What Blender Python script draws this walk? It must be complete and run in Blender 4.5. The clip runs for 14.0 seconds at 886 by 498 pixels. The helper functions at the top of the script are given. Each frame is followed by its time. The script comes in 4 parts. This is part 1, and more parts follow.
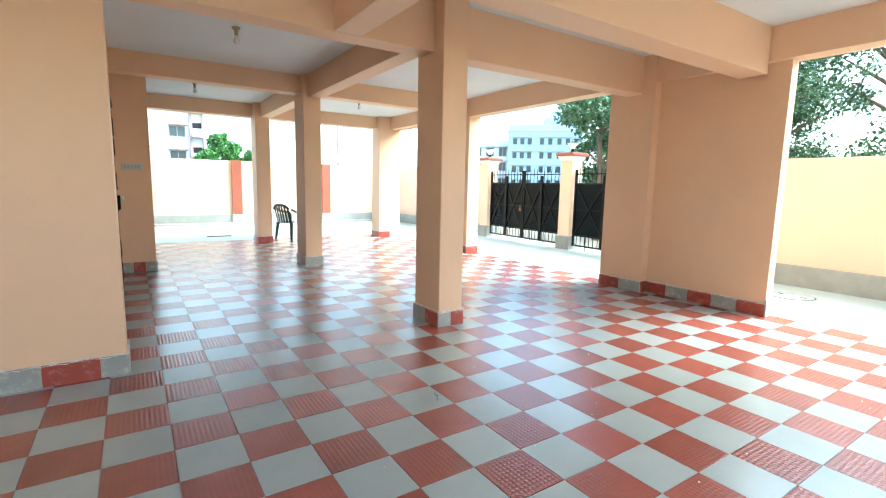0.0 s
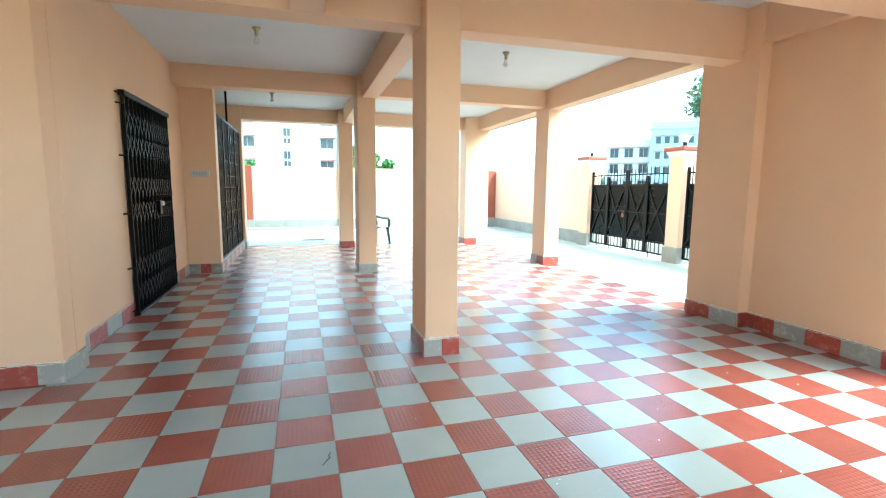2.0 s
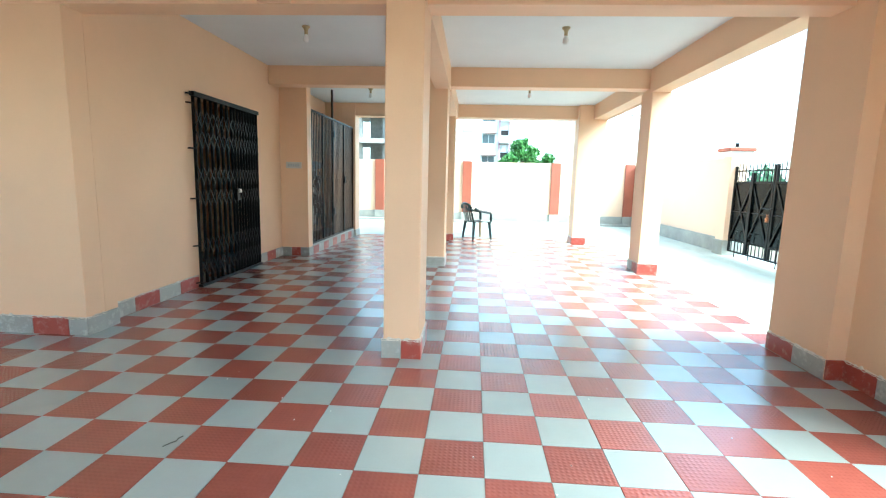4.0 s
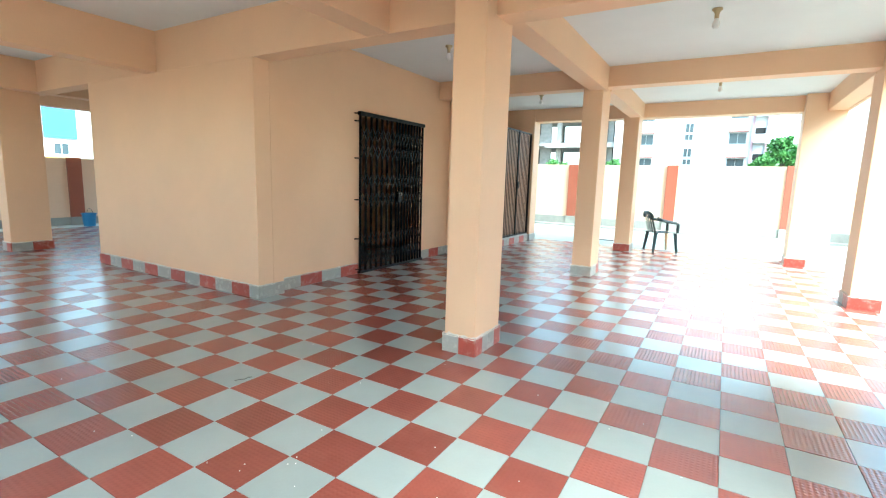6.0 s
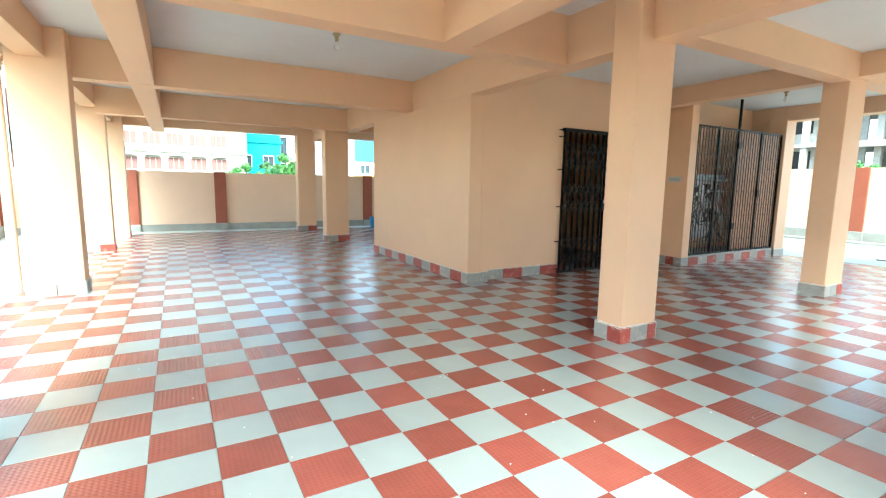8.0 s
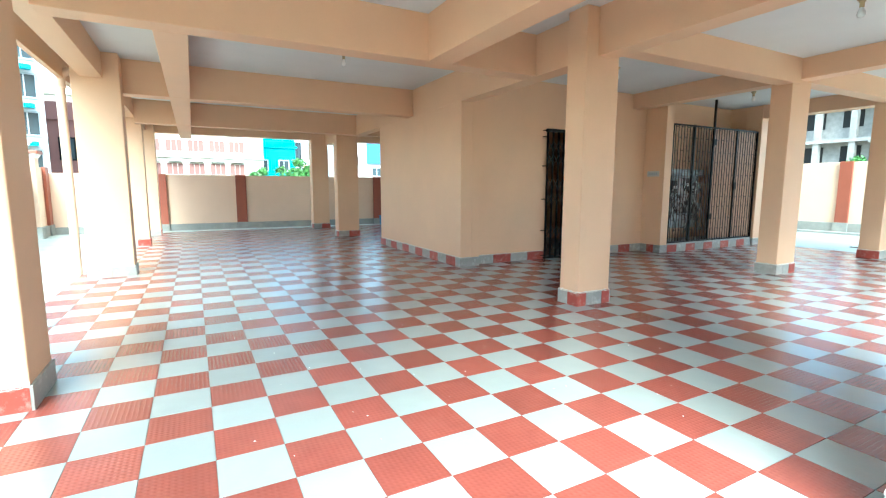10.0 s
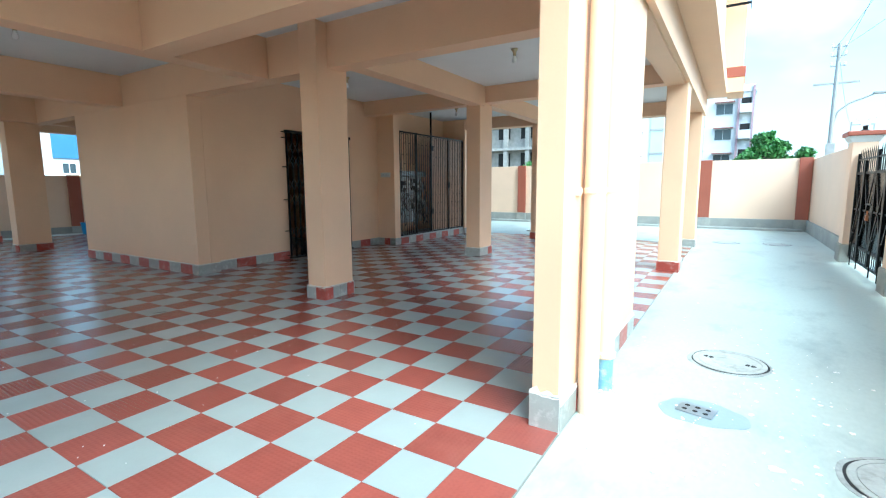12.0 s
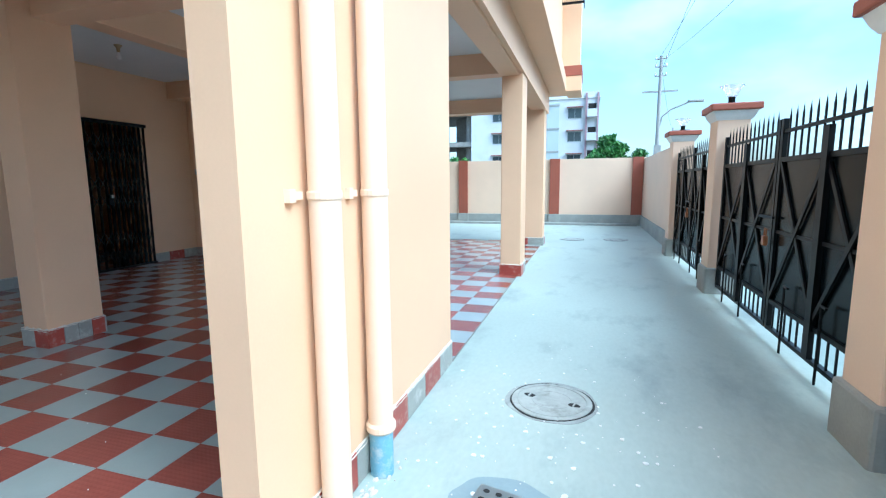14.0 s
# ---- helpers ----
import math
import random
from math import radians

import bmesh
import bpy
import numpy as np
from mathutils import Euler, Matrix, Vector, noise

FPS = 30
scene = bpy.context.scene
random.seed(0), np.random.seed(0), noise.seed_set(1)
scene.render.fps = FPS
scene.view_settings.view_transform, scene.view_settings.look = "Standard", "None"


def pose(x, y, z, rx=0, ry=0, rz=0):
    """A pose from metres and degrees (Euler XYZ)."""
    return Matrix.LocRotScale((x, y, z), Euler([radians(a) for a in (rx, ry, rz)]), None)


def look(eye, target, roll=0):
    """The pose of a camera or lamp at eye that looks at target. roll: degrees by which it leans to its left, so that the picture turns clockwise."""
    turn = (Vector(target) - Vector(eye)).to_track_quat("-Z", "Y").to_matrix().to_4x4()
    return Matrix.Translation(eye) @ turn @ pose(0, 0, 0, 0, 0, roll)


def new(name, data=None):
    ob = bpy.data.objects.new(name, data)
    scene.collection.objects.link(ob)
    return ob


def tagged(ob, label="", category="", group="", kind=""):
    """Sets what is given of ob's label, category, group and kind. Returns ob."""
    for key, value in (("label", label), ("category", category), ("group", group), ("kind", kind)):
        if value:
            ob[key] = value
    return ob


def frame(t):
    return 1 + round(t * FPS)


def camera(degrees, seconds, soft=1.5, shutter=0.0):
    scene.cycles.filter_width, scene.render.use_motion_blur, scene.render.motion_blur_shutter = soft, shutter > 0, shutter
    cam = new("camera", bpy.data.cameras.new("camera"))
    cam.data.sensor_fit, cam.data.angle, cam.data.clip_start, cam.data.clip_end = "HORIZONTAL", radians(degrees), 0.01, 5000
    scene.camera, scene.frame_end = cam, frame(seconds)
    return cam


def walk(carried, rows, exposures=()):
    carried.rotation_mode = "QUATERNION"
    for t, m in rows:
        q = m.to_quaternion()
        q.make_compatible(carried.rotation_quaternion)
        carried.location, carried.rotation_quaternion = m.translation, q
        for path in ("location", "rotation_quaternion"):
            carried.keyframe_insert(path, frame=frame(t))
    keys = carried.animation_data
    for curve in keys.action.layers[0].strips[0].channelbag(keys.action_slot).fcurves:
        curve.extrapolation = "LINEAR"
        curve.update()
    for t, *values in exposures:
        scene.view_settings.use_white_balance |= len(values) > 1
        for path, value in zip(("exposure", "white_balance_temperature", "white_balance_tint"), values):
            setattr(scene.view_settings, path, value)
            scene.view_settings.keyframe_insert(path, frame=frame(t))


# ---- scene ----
cam = camera(86.7, 14.0, soft=1.2)
PATH = [
    (0, (-0.004, -0.012, 1.344), (1.088, 1.641, 1.076), 1.2),
    (0.5, (0.366, 0.056, 1.337), (1.338, 1.783, 1.067), 0.7),
    (1, (0.721, 0.067, 1.315), (1.558, 1.865, 1.059), 0.7),
    (1.5, (1.088, 0.062, 1.312), (1.792, 1.917, 1.06), 1.3),
    (2, (1.47, 0.158, 1.322), (2.039, 2.058, 1.068), 0.5),
    (2.5, (1.869, 0.176, 1.305), (2.281, 2.117, 1.053), -0.1),
    (2.7, (2.034, 0.173, 1.325), (2.382, 2.125, 1.062), 0.2),
    (4.8, (3.502, 0.414, 1.32), (3.052, 2.338, 1.01), 2.6),
    (5, (3.615, 0.442, 1.329), (3.078, 2.343, 1.014), 3.1),
    (5.5, (3.915, 0.496, 1.343), (3.138, 2.314, 1.035), 3.9),
    (6, (4.195, 0.495, 1.354), (3.186, 2.197, 1.064), 1.7),
    (6.5, (4.499, 0.453, 1.355), (3.228, 1.975, 1.09), 0.4),
    (7, (4.809, 0.449, 1.362), (3.324, 1.762, 1.099), 1.8),
    (7.2, (4.9, 0.435, 1.363), (3.345, 1.665, 1.098), 1.8),
    (9.3, (5.97, 0.222, 1.283), (4.173, 1.06, 1.023), 0.0),
    (9.5, (6.049, 0.219, 1.274), (4.251, 1.056, 1.015), 0.1),
    (10, (6.252, 0.128, 1.233), (4.499, 1.055, 0.977), 0.1),
    (10.5, (6.339, 0.007, 1.236), (4.67, 1.08, 0.981), -0.4),
    (11, (6.393, -0.137, 1.266), (4.88, 1.142, 0.994), -0.3),
    (11.5, (6.435, -0.114, 1.257), (5.133, 1.381, 0.992), 0.2),
    (12, (6.503, -0.065, 1.27), (5.457, 1.619, 1.005), -0.3),
    (12.5, (6.569, 0.075, 1.267), (5.795, 1.9, 1.001), -1.0),
    (13, (6.642, 0.389, 1.274), (5.981, 2.256, 0.992), -1.3),
    (13.5, (6.681, 0.692, 1.244), (6.036, 2.565, 0.968), -1.0),
    (14, (6.712, 1.119, 1.276), (6.127, 3.012, 0.999), -0.5),
]
EXPOSURES = [(0, 2.66, 5750, -4), (2, 2.8, 5500, -9), (5, 2.76, 5400, -10), (7, 2.92, 5900, -7), (9.5, 2.58, 5500, -9), (10.5, 2.55, 5350, -9), (11, 2.3, 5250, -9), (11.5, 1.92, 5200, -8), (12, 1.74, 5150, -7), (12.5, 1.42, 5000, -6), (14, 1.12, 4850, -4)]
walk(cam, [(t, look(eye, target, roll)) for t, eye, target, roll in PATH], EXPOSURES)

# ---- light ----
SUN_EL, SUN_AZ = 48.0, 117.0
world = bpy.data.worlds.new("sky")
scene.world = world
world.use_nodes = True
_nt = world.node_tree
_sky = _nt.nodes.new("ShaderNodeTexSky")
_sky.sky_type = "NISHITA"
_sky.sun_disc = False
_sky.sun_elevation, _sky.sun_rotation = radians(SUN_EL), radians(SUN_AZ)
_sky.air_density, _sky.dust_density, _sky.ozone_density = 1.0, 3.0, 1.0
# thin broken cloud over the whole sky
_tc = _nt.nodes.new("ShaderNodeTexCoord")
_mp = _nt.nodes.new("ShaderNodeMapping")
_mp.inputs["Scale"].default_value = (1.0, 1.0, 2.2)
_nt.links.new(_tc.outputs["Generated"], _mp.inputs[0])
_cn = _nt.nodes.new("ShaderNodeTexNoise")
_cn.inputs["Scale"].default_value, _cn.inputs["Detail"].default_value, _cn.inputs["Roughness"].default_value = 2.6, 5, 0.5
_nt.links.new(_mp.outputs[0], _cn.inputs[0])
_cr = _nt.nodes.new("ShaderNodeMapRange")
_cr.interpolation_type = "SMOOTHSTEP"
_cr.inputs[1].default_value, _cr.inputs[2].default_value = 0.42, 0.72
_cr.inputs[3].default_value, _cr.inputs[4].default_value = 0.05, 0.55
_nt.links.new(_cn.outputs[0], _cr.inputs[0])
_cm = _nt.nodes.new("ShaderNodeMix")
_cm.data_type = "RGBA"
_cm.inputs[7].default_value = (5.4, 6.6, 6.9, 1)
_nt.links.new(_cr.outputs[0], _cm.inputs[0])
_nt.links.new(_sky.outputs[0], _cm.inputs[6])
_nt.links.new(_cm.outputs[2], _nt.nodes["Background"].inputs[0])
_nt.nodes["Background"].inputs[1].default_value = 0.15
_sl = bpy.data.lights.new("sun", "SUN")
_sl.energy, _sl.angle, _sl.color = 2.0, radians(45), (0.97, 1.0, 0.99)
_so = new("sun", _sl)
_so.matrix_world = look((0, 0, 30), (-math.sin(radians(SUN_AZ)) * 20, -math.cos(radians(SUN_AZ)) * 20, 30 - 20 * math.tan(radians(SUN_EL))))


# ---- materials ----
def material(name, base, rough=0.6, var=0.12, scale=3.0, fine=60.0, bump=0.1, stain=None, stain_amount=0.0, metal=0.0, spec=0.5, stretch=(1, 1, 1), island=0.0, stain_scale=1.3, uneven=0.1):
    """Paint, plaster, stone or metal: mottled at two scales, with stains and fine relief."""
    m = bpy.data.materials.new(name)
    m.use_nodes = True
    nt = m.node_tree
    n, k = nt.nodes, nt.links
    b = n["Principled BSDF"]
    b.inputs["Metallic"].default_value = metal
    b.inputs["Specular IOR Level"].default_value = spec
    tc = n.new("ShaderNodeTexCoord")
    mp = n.new("ShaderNodeMapping")
    mp.inputs["Scale"].default_value = stretch
    geo = n.new("ShaderNodeNewGeometry")
    k.new(geo.outputs["Position"], mp.inputs[0])
    big, small = n.new("ShaderNodeTexNoise"), n.new("ShaderNodeTexNoise")
    big.inputs["Scale"].default_value, small.inputs["Scale"].default_value = scale, fine
    big.inputs["Detail"].default_value = small.inputs["Detail"].default_value = 4
    k.new(mp.outputs[0], big.inputs[0])
    k.new(mp.outputs[0], small.inputs[0])
    mix = n.new("ShaderNodeMath")
    mix.operation = "MULTIPLY_ADD"
    mix.inputs[1].default_value = 0.35
    k.new(small.outputs[0], mix.inputs[0])
    k.new(big.outputs[0], mix.inputs[2])
    ramp = n.new("ShaderNodeMapRange")
    ramp.inputs[1].default_value, ramp.inputs[2].default_value = 0.35, 1.0
    ramp.inputs[3].default_value, ramp.inputs[4].default_value = 1 - var, 1 + var
    k.new(mix.outputs[0], ramp.inputs[0])
    value = ramp.outputs[0]
    if island:
        oi = n.new("ShaderNodeObjectInfo")
        add = n.new("ShaderNodeMath")
        add.operation = "ADD"
        k.new(oi.outputs["Random"], add.inputs[0])
        k.new(geo.outputs["Random Per Island"], add.inputs[1])
        fr = n.new("ShaderNodeMath")
        fr.operation = "FRACT"
        k.new(add.outputs[0], fr.inputs[0])
        r2 = n.new("ShaderNodeMapRange")
        r2.inputs[3].default_value, r2.inputs[4].default_value = 1 - island, 1 + island
        k.new(fr.outputs[0], r2.inputs[0])
        mm = n.new("ShaderNodeMath")
        mm.operation = "MULTIPLY"
        k.new(value, mm.inputs[0])
        k.new(r2.outputs[0], mm.inputs[1])
        value = mm.outputs[0]
    col = n.new("ShaderNodeVectorMath")
    col.operation = "SCALE"
    col.inputs[0].default_value = base
    k.new(value, col.inputs["Scale"])
    out = col.outputs[0]
    if stain:
        sn = n.new("ShaderNodeTexNoise")
        sn.inputs["Scale"].default_value, sn.inputs["Detail"].default_value = stain_scale, 8
        sn.inputs["Roughness"].default_value = 0.68
        k.new(mp.outputs[0], sn.inputs[0])
        sr = n.new("ShaderNodeMapRange")
        sr.inputs[1].default_value, sr.inputs[2].default_value = 0.52, 0.72
        sr.inputs[4].default_value = stain_amount
        k.new(sn.outputs[0], sr.inputs[0])
        mc = n.new("ShaderNodeMix")
        mc.data_type = "RGBA"
        mc.inputs[7].default_value = (*stain, 1)
        k.new(sr.outputs[0], mc.inputs[0])
        k.new(out, mc.inputs[6])
        out = mc.outputs[2]
    k.new(out, b.inputs["Base Color"])
    rr = n.new("ShaderNodeMapRange")
    rr.inputs[3].default_value, rr.inputs[4].default_value = max(0.02, rough - uneven), min(1, rough + uneven)
    k.new(big.outputs[0], rr.inputs[0])
    k.new(rr.outputs[0], b.inputs["Roughness"])
    if bump:
        bp = n.new("ShaderNodeBump")
        bp.inputs["Strength"].default_value, bp.inputs["Distance"].default_value = bump, 0.01
        k.new(mix.outputs[0], bp.inputs["Height"])
        k.new(bp.outputs[0], b.inputs["Normal"])
    return m


PEACH = (0.77, 0.505, 0.315)
M_wall = material("peach_paint", PEACH, 0.55, 0.05, 1.5, 90, 0.08, (0.69, 0.46, 0.30), 0.3)
M_ceiling = material("white_distemper", (0.70, 0.70, 0.69), 0.8, 0.04, 2, 80, 0.06)
M_red = material("red_cement_tile", (0.27, 0.066, 0.048), 0.24, 0.12, 5, 70, 0.06, (0.34, 0.12, 0.09), 0.3, island=0.14, spec=0.95, uneven=0.02)
M_grey = material("grey_cement_tile", (0.345, 0.38, 0.365), 0.24, 0.05, 5, 70, 0.04, (0.39, 0.42, 0.40), 0.2, island=0.07, spec=0.95, uneven=0.02)
M_grout = material("grout", (0.2, 0.19, 0.17), 0.9, 0.2, 6, 120, 0.2)
M_skred = material("red_skirting", (0.34, 0.06, 0.04), 0.35, 0.15, 8, 80, 0.15, (0.55, 0.45, 0.38), 0.5, island=0.12, stain_scale=14)
M_skgrey = material("grey_skirting", (0.33, 0.33, 0.30), 0.4, 0.12, 8, 80, 0.15, (0.6, 0.59, 0.55), 0.8, island=0.1, stain_scale=12)
M_concrete = material("driveway_concrete", (0.425, 0.485, 0.44), 0.6, 0.16, 0.8, 40, 0.25, (0.27, 0.31, 0.30), 0.7, spec=0.4, stain_scale=2.0, stretch=(1, 0.5, 1))
M_plinth = material("cement_plinth", (0.30, 0.31, 0.29), 0.8, 0.2, 3, 60, 0.3, (0.5, 0.48, 0.42), 0.5)
M_brown = material("brown_paint", (0.30, 0.085, 0.05), 0.5, 0.1, 3, 80, 0.08)
M_cream = material("boundary_paint", (0.76, 0.56, 0.41), 0.6, 0.06, 1.2, 80, 0.1, (0.68, 0.51, 0.38), 0.3)
M_black = material("black_enamel", (0.003, 0.0034, 0.004), 0.4, 0.2, 6, 90, 0.05, spec=0.18)
M_sheet = material("black_sheet", (0.003, 0.006, 0.008), 0.22, 0.2, 4, 60, 0.02, spec=0.1)
M_bsheet = material("brown_sheet", (0.38, 0.22, 0.135), 0.4, 0.15, 4, 60, 0.06)
M_pipe = material("peach_pipe", (0.84, 0.64, 0.47), 0.38, 0.06, 4, 90, 0.05)
M_white = material("white_paint", (0.75, 0.76, 0.76), 0.6, 0.08, 1, 40, 0.1, (0.5, 0.5, 0.5), 0.3)
M_roughcement = material("rough_cement", (0.30, 0.29, 0.27), 0.9, 0.25, 2, 30, 0.4)
M_glass = material("window_glass", (0.05, 0.07, 0.08), 0.12, 0.2, 2, 20, 0.0)
M_bldg_white = material("white_facade", (0.60, 0.62, 0.64), 0.7, 0.08, 0.5, 12, 0.1, (0.5, 0.5, 0.5), 0.35)
M_bldg_blue = material("pale_blue_facade", (0.42, 0.56, 0.68), 0.7, 0.08, 0.4, 12, 0.1, (0.35, 0.45, 0.52), 0.3)
M_bldg_cream = material("cream_facade", (0.58, 0.56, 0.48), 0.7, 0.06, 0.5, 12, 0.1, (0.6, 0.55, 0.48), 0.3)
M_bldg_teal = material("teal_facade", (0.04, 0.44, 0.48), 0.7, 0.08, 0.6, 12, 0.1)
M_bldg_yellow = material("yellow_facade", (0.75, 0.48, 0.10), 0.7, 0.08, 0.6, 12, 0.1)
M_bldg_navy = material("blue_facade", (0.05, 0.16, 0.33), 0.6, 0.08, 0.6, 12, 0.1)
M_bldg_cyan = material("cyan_band", (0.05, 0.50, 0.62), 0.6, 0.08, 0.6, 12, 0.1)
M_bldg_grey = material("grey_panel", (0.40, 0.43, 0.45), 0.6, 0.1, 0.6, 12, 0.1)
M_bldg_pink = material("pink_shutter", (0.26, 0.12, 0.10), 0.7, 0.1, 0.6, 12, 0.1)
M_bldg_panel = material("pale_panel", (0.48, 0.54, 0.56), 0.6, 0.06, 0.6, 12, 0.05)
M_bldg_mauve = material("mauve_band", (0.36, 0.24, 0.27), 0.6, 0.08, 0.6, 12, 0.05)
M_bark = material("bark", (0.13, 0.10, 0.075), 0.9, 0.3, 4, 30, 0.5)
M_leaf = material("leaf", (0.075, 0.165, 0.08), 0.55, 0.35, 0.9, 9, 0.0, island=0.35)
M_leaf2 = material("bright_leaf", (0.07, 0.19, 0.04), 0.55, 0.35, 0.9, 9, 0.0, island=0.35)
M_plastic = material("dark_green_plastic", (0.012, 0.03, 0.032), 0.35, 0.15, 6, 80, 0.03)
M_tan = material("tan_plastic", (0.45, 0.30, 0.17), 0.45, 0.1, 6, 80, 0.03)
M_bulb = material("frosted_glass", (0.82, 0.82, 0.80), 0.2, 0.03, 6, 80, 0.0)
M_brass = material("brass_holder", (0.42, 0.34, 0.2), 0.4, 0.15, 9, 80, 0.05, metal=0.6)
M_iron = material("cast_cover", (0.40, 0.42, 0.39), 0.75, 0.25, 7, 60, 0.45, (0.17, 0.16, 0.13), 0.7, stain_scale=9)
M_collar = material("rough_mortar_collar", (0.36, 0.38, 0.36), 0.9, 0.3, 14, 60, 0.6, (0.18, 0.18, 0.16), 0.7, stain_scale=16)
M_steel = material("drain_steel", (0.34, 0.38, 0.39), 0.35, 0.2, 9, 90, 0.1, metal=0.7)
M_hole = material("dark_hole", (0.02, 0.02, 0.02), 0.9, 0.2, 9, 90, 0.0)
M_wet = material("damp_cement", (0.27, 0.34, 0.36), 0.4, 0.12, 4, 60, 0.08)
M_splash = material("paint_drops", (0.80, 0.79, 0.75), 0.6, 0.05, 9, 90, 0.0)
M_bluepipe = material("blue_pvc", (0.22, 0.42, 0.54), 0.5, 0.2, 9, 90, 0.1, (0.66, 0.66, 0.62), 0.95, stain_scale=12)
M_bucket = material("blue_plastic", (0.03, 0.20, 0.42), 0.4, 0.1, 9, 90, 0.02)
M_meterboard = material("grey_board", (0.30, 0.36, 0.40), 0.5, 0.12, 5, 60, 0.05)
M_cable = material("black_cable", (0.02, 0.02, 0.022), 0.5, 0.1, 9, 90, 0.0)
M_switch = material("white_plastic", (0.55, 0.55, 0.53), 0.4, 0.05, 9, 90, 0.0)
M_pole = material("grey_pole", (0.33, 0.33, 0.32), 0.6, 0.15, 4, 60, 0.1)
M_lock = material("brass_lock", (0.35, 0.14, 0.06), 0.4, 0.2, 20, 90, 0.0, metal=0.5)
M_clear = material("clear_glass", (0.97, 0.98, 0.98), 0.02, 0.02, 6, 80, 0.0)
M_clear.node_tree.nodes["Principled BSDF"].inputs["Transmission Weight"].default_value = 0.6
M_clear.node_tree.nodes["Principled BSDF"].inputs["IOR"].default_value = 1.05
M_clear.node_tree.nodes["Principled BSDF"].inputs["Alpha"].default_value = 0.6
M_earth = material("bare_earth", (0.2, 0.17, 0.12), 0.9, 0.25, 0.4, 20, 0.3, (0.09, 0.12, 0.05), 0.8)


def stud_relief(m, pitch, height):
    """Rows of small raised studs on a chequered tile."""
    n, k = m.node_tree.nodes, m.node_tree.links
    geo = n.new("ShaderNodeNewGeometry")
    sc = n.new("ShaderNodeVectorMath")
    sc.operation = "SCALE"
    sc.inputs["Scale"].default_value = 2 * math.pi / pitch
    k.new(geo.outputs["Position"], sc.inputs[0])
    sep = n.new("ShaderNodeSeparateXYZ")
    k.new(sc.outputs[0], sep.inputs[0])
    waves = []
    for axis in (0, 1):
        w = n.new("ShaderNodeMath")
        w.operation = "SINE"
        k.new(sep.outputs[axis], w.inputs[0])
        waves.append(w)
    mul = n.new("ShaderNodeMath")
    mul.operation = "MULTIPLY"
    k.new(waves[0].outputs[0], mul.inputs[0])
    k.new(waves[1].outputs[0], mul.inputs[1])
    square = n.new("ShaderNodeMath")
    square.operation = "MULTIPLY"
    k.new(mul.outputs[0], square.inputs[0])
    k.new(mul.outputs[0], square.inputs[1])
    bp = n.new("ShaderNodeBump")
    bp.inputs["Strength"].default_value, bp.inputs["Distance"].default_value = 0.5, height
    k.new(square.outputs[0], bp.inputs["Height"])
    b = n["Principled BSDF"]
    if b.inputs["Normal"].links:
        k.new(b.inputs["Normal"].links[0].from_socket, bp.inputs["Normal"])
    k.new(bp.outputs[0], b.inputs["Normal"])


stud_relief(M_red, 0.05, 0.0025)


# ---- helpers for meshes ----
def box(bm, x0, x1, y0, y1, z0, z1, bevel=0.0):
    v = [bm.verts.new((x, y, z)) for z in (z0, z1) for x, y in ((x0, y0), (x1, y0), (x1, y1), (x0, y1))]
    fs = [bm.faces.new([v[i] for i in f]) for f in ((3, 2, 1, 0), (4, 5, 6, 7), (0, 1, 5, 4), (1, 2, 6, 5), (2, 3, 7, 6), (3, 0, 4, 7))]
    if bevel:
        es = list({e for f in fs for e in f.edges})
        bmesh.ops.bevel(bm, geom=es, offset=bevel, segments=2, affect="EDGES", profile=0.5)


def boxes(*dims, bevel=0.0):
    bm = bmesh.new()
    for d in dims:
        b2 = bmesh.new()
        box(b2, *d, bevel=bevel)
        tmp = bpy.data.meshes.new("tmp")
        b2.to_mesh(tmp)
        b2.free()
        bm.from_mesh(tmp)
        bpy.data.meshes.remove(tmp)
    return bm


def rod(bm, a, b, r, sides=8, r2=None):
    """A round bar from a to b."""
    a, b = Vector(a), Vector(b)
    d = b - a
    m = Matrix.Translation((a + b) / 2) @ d.to_track_quat("Z", "Y").to_matrix().to_4x4()
    bmesh.ops.create_cone(bm, cap_ends=True, segments=sides, radius1=r, radius2=r if r2 is None else r2, depth=d.length, matrix=m)


def tube(bm, pts, r, sides=8):
    for a, b in zip(pts, pts[1:]):
        rod(bm, a, b, r, sides)


def lathe(bm, profile, sides=24, centre=(0, 0, 0)):
    """A turned shape from (radius, height) pairs."""
    rings = []
    for r, z in profile:
        rings.append([bm.verts.new((centre[0] + r * math.cos(2 * math.pi * i / sides), centre[1] + r * math.sin(2 * math.pi * i / sides), centre[2] + z)) for i in range(sides)])
    for a, b in zip(rings, rings[1:]):
        for i in range(sides):
            bm.faces.new((a[i], a[(i + 1) % sides], b[(i + 1) % sides], b[i]))
    bm.faces.new(rings[0][::-1])
    bm.faces.new(rings[-1])


def mesh_of(name, bm, mat, smooth=False):
    me = bpy.data.meshes.new(name)
    bmesh.ops.recalc_face_normals(bm, faces=bm.faces)
    bm.to_mesh(me)
    bm.free()
    me.materials.append(mat)
    if smooth:
        for p in me.polygons:
            p.use_smooth = len(p.vertices) == 4
    return me


def part(name, bm, mat, parent=None, label="", smooth=False, kind=""):
    ob = new(name, mesh_of(name, bm, mat, smooth))
    if parent is not None:
        ob.parent = parent
    return tagged(ob, label, kind=kind)


def piece(name, me, parent, m):
    ob = new(name, me)
    ob.parent = parent
    ob.matrix_basis = m
    return ob


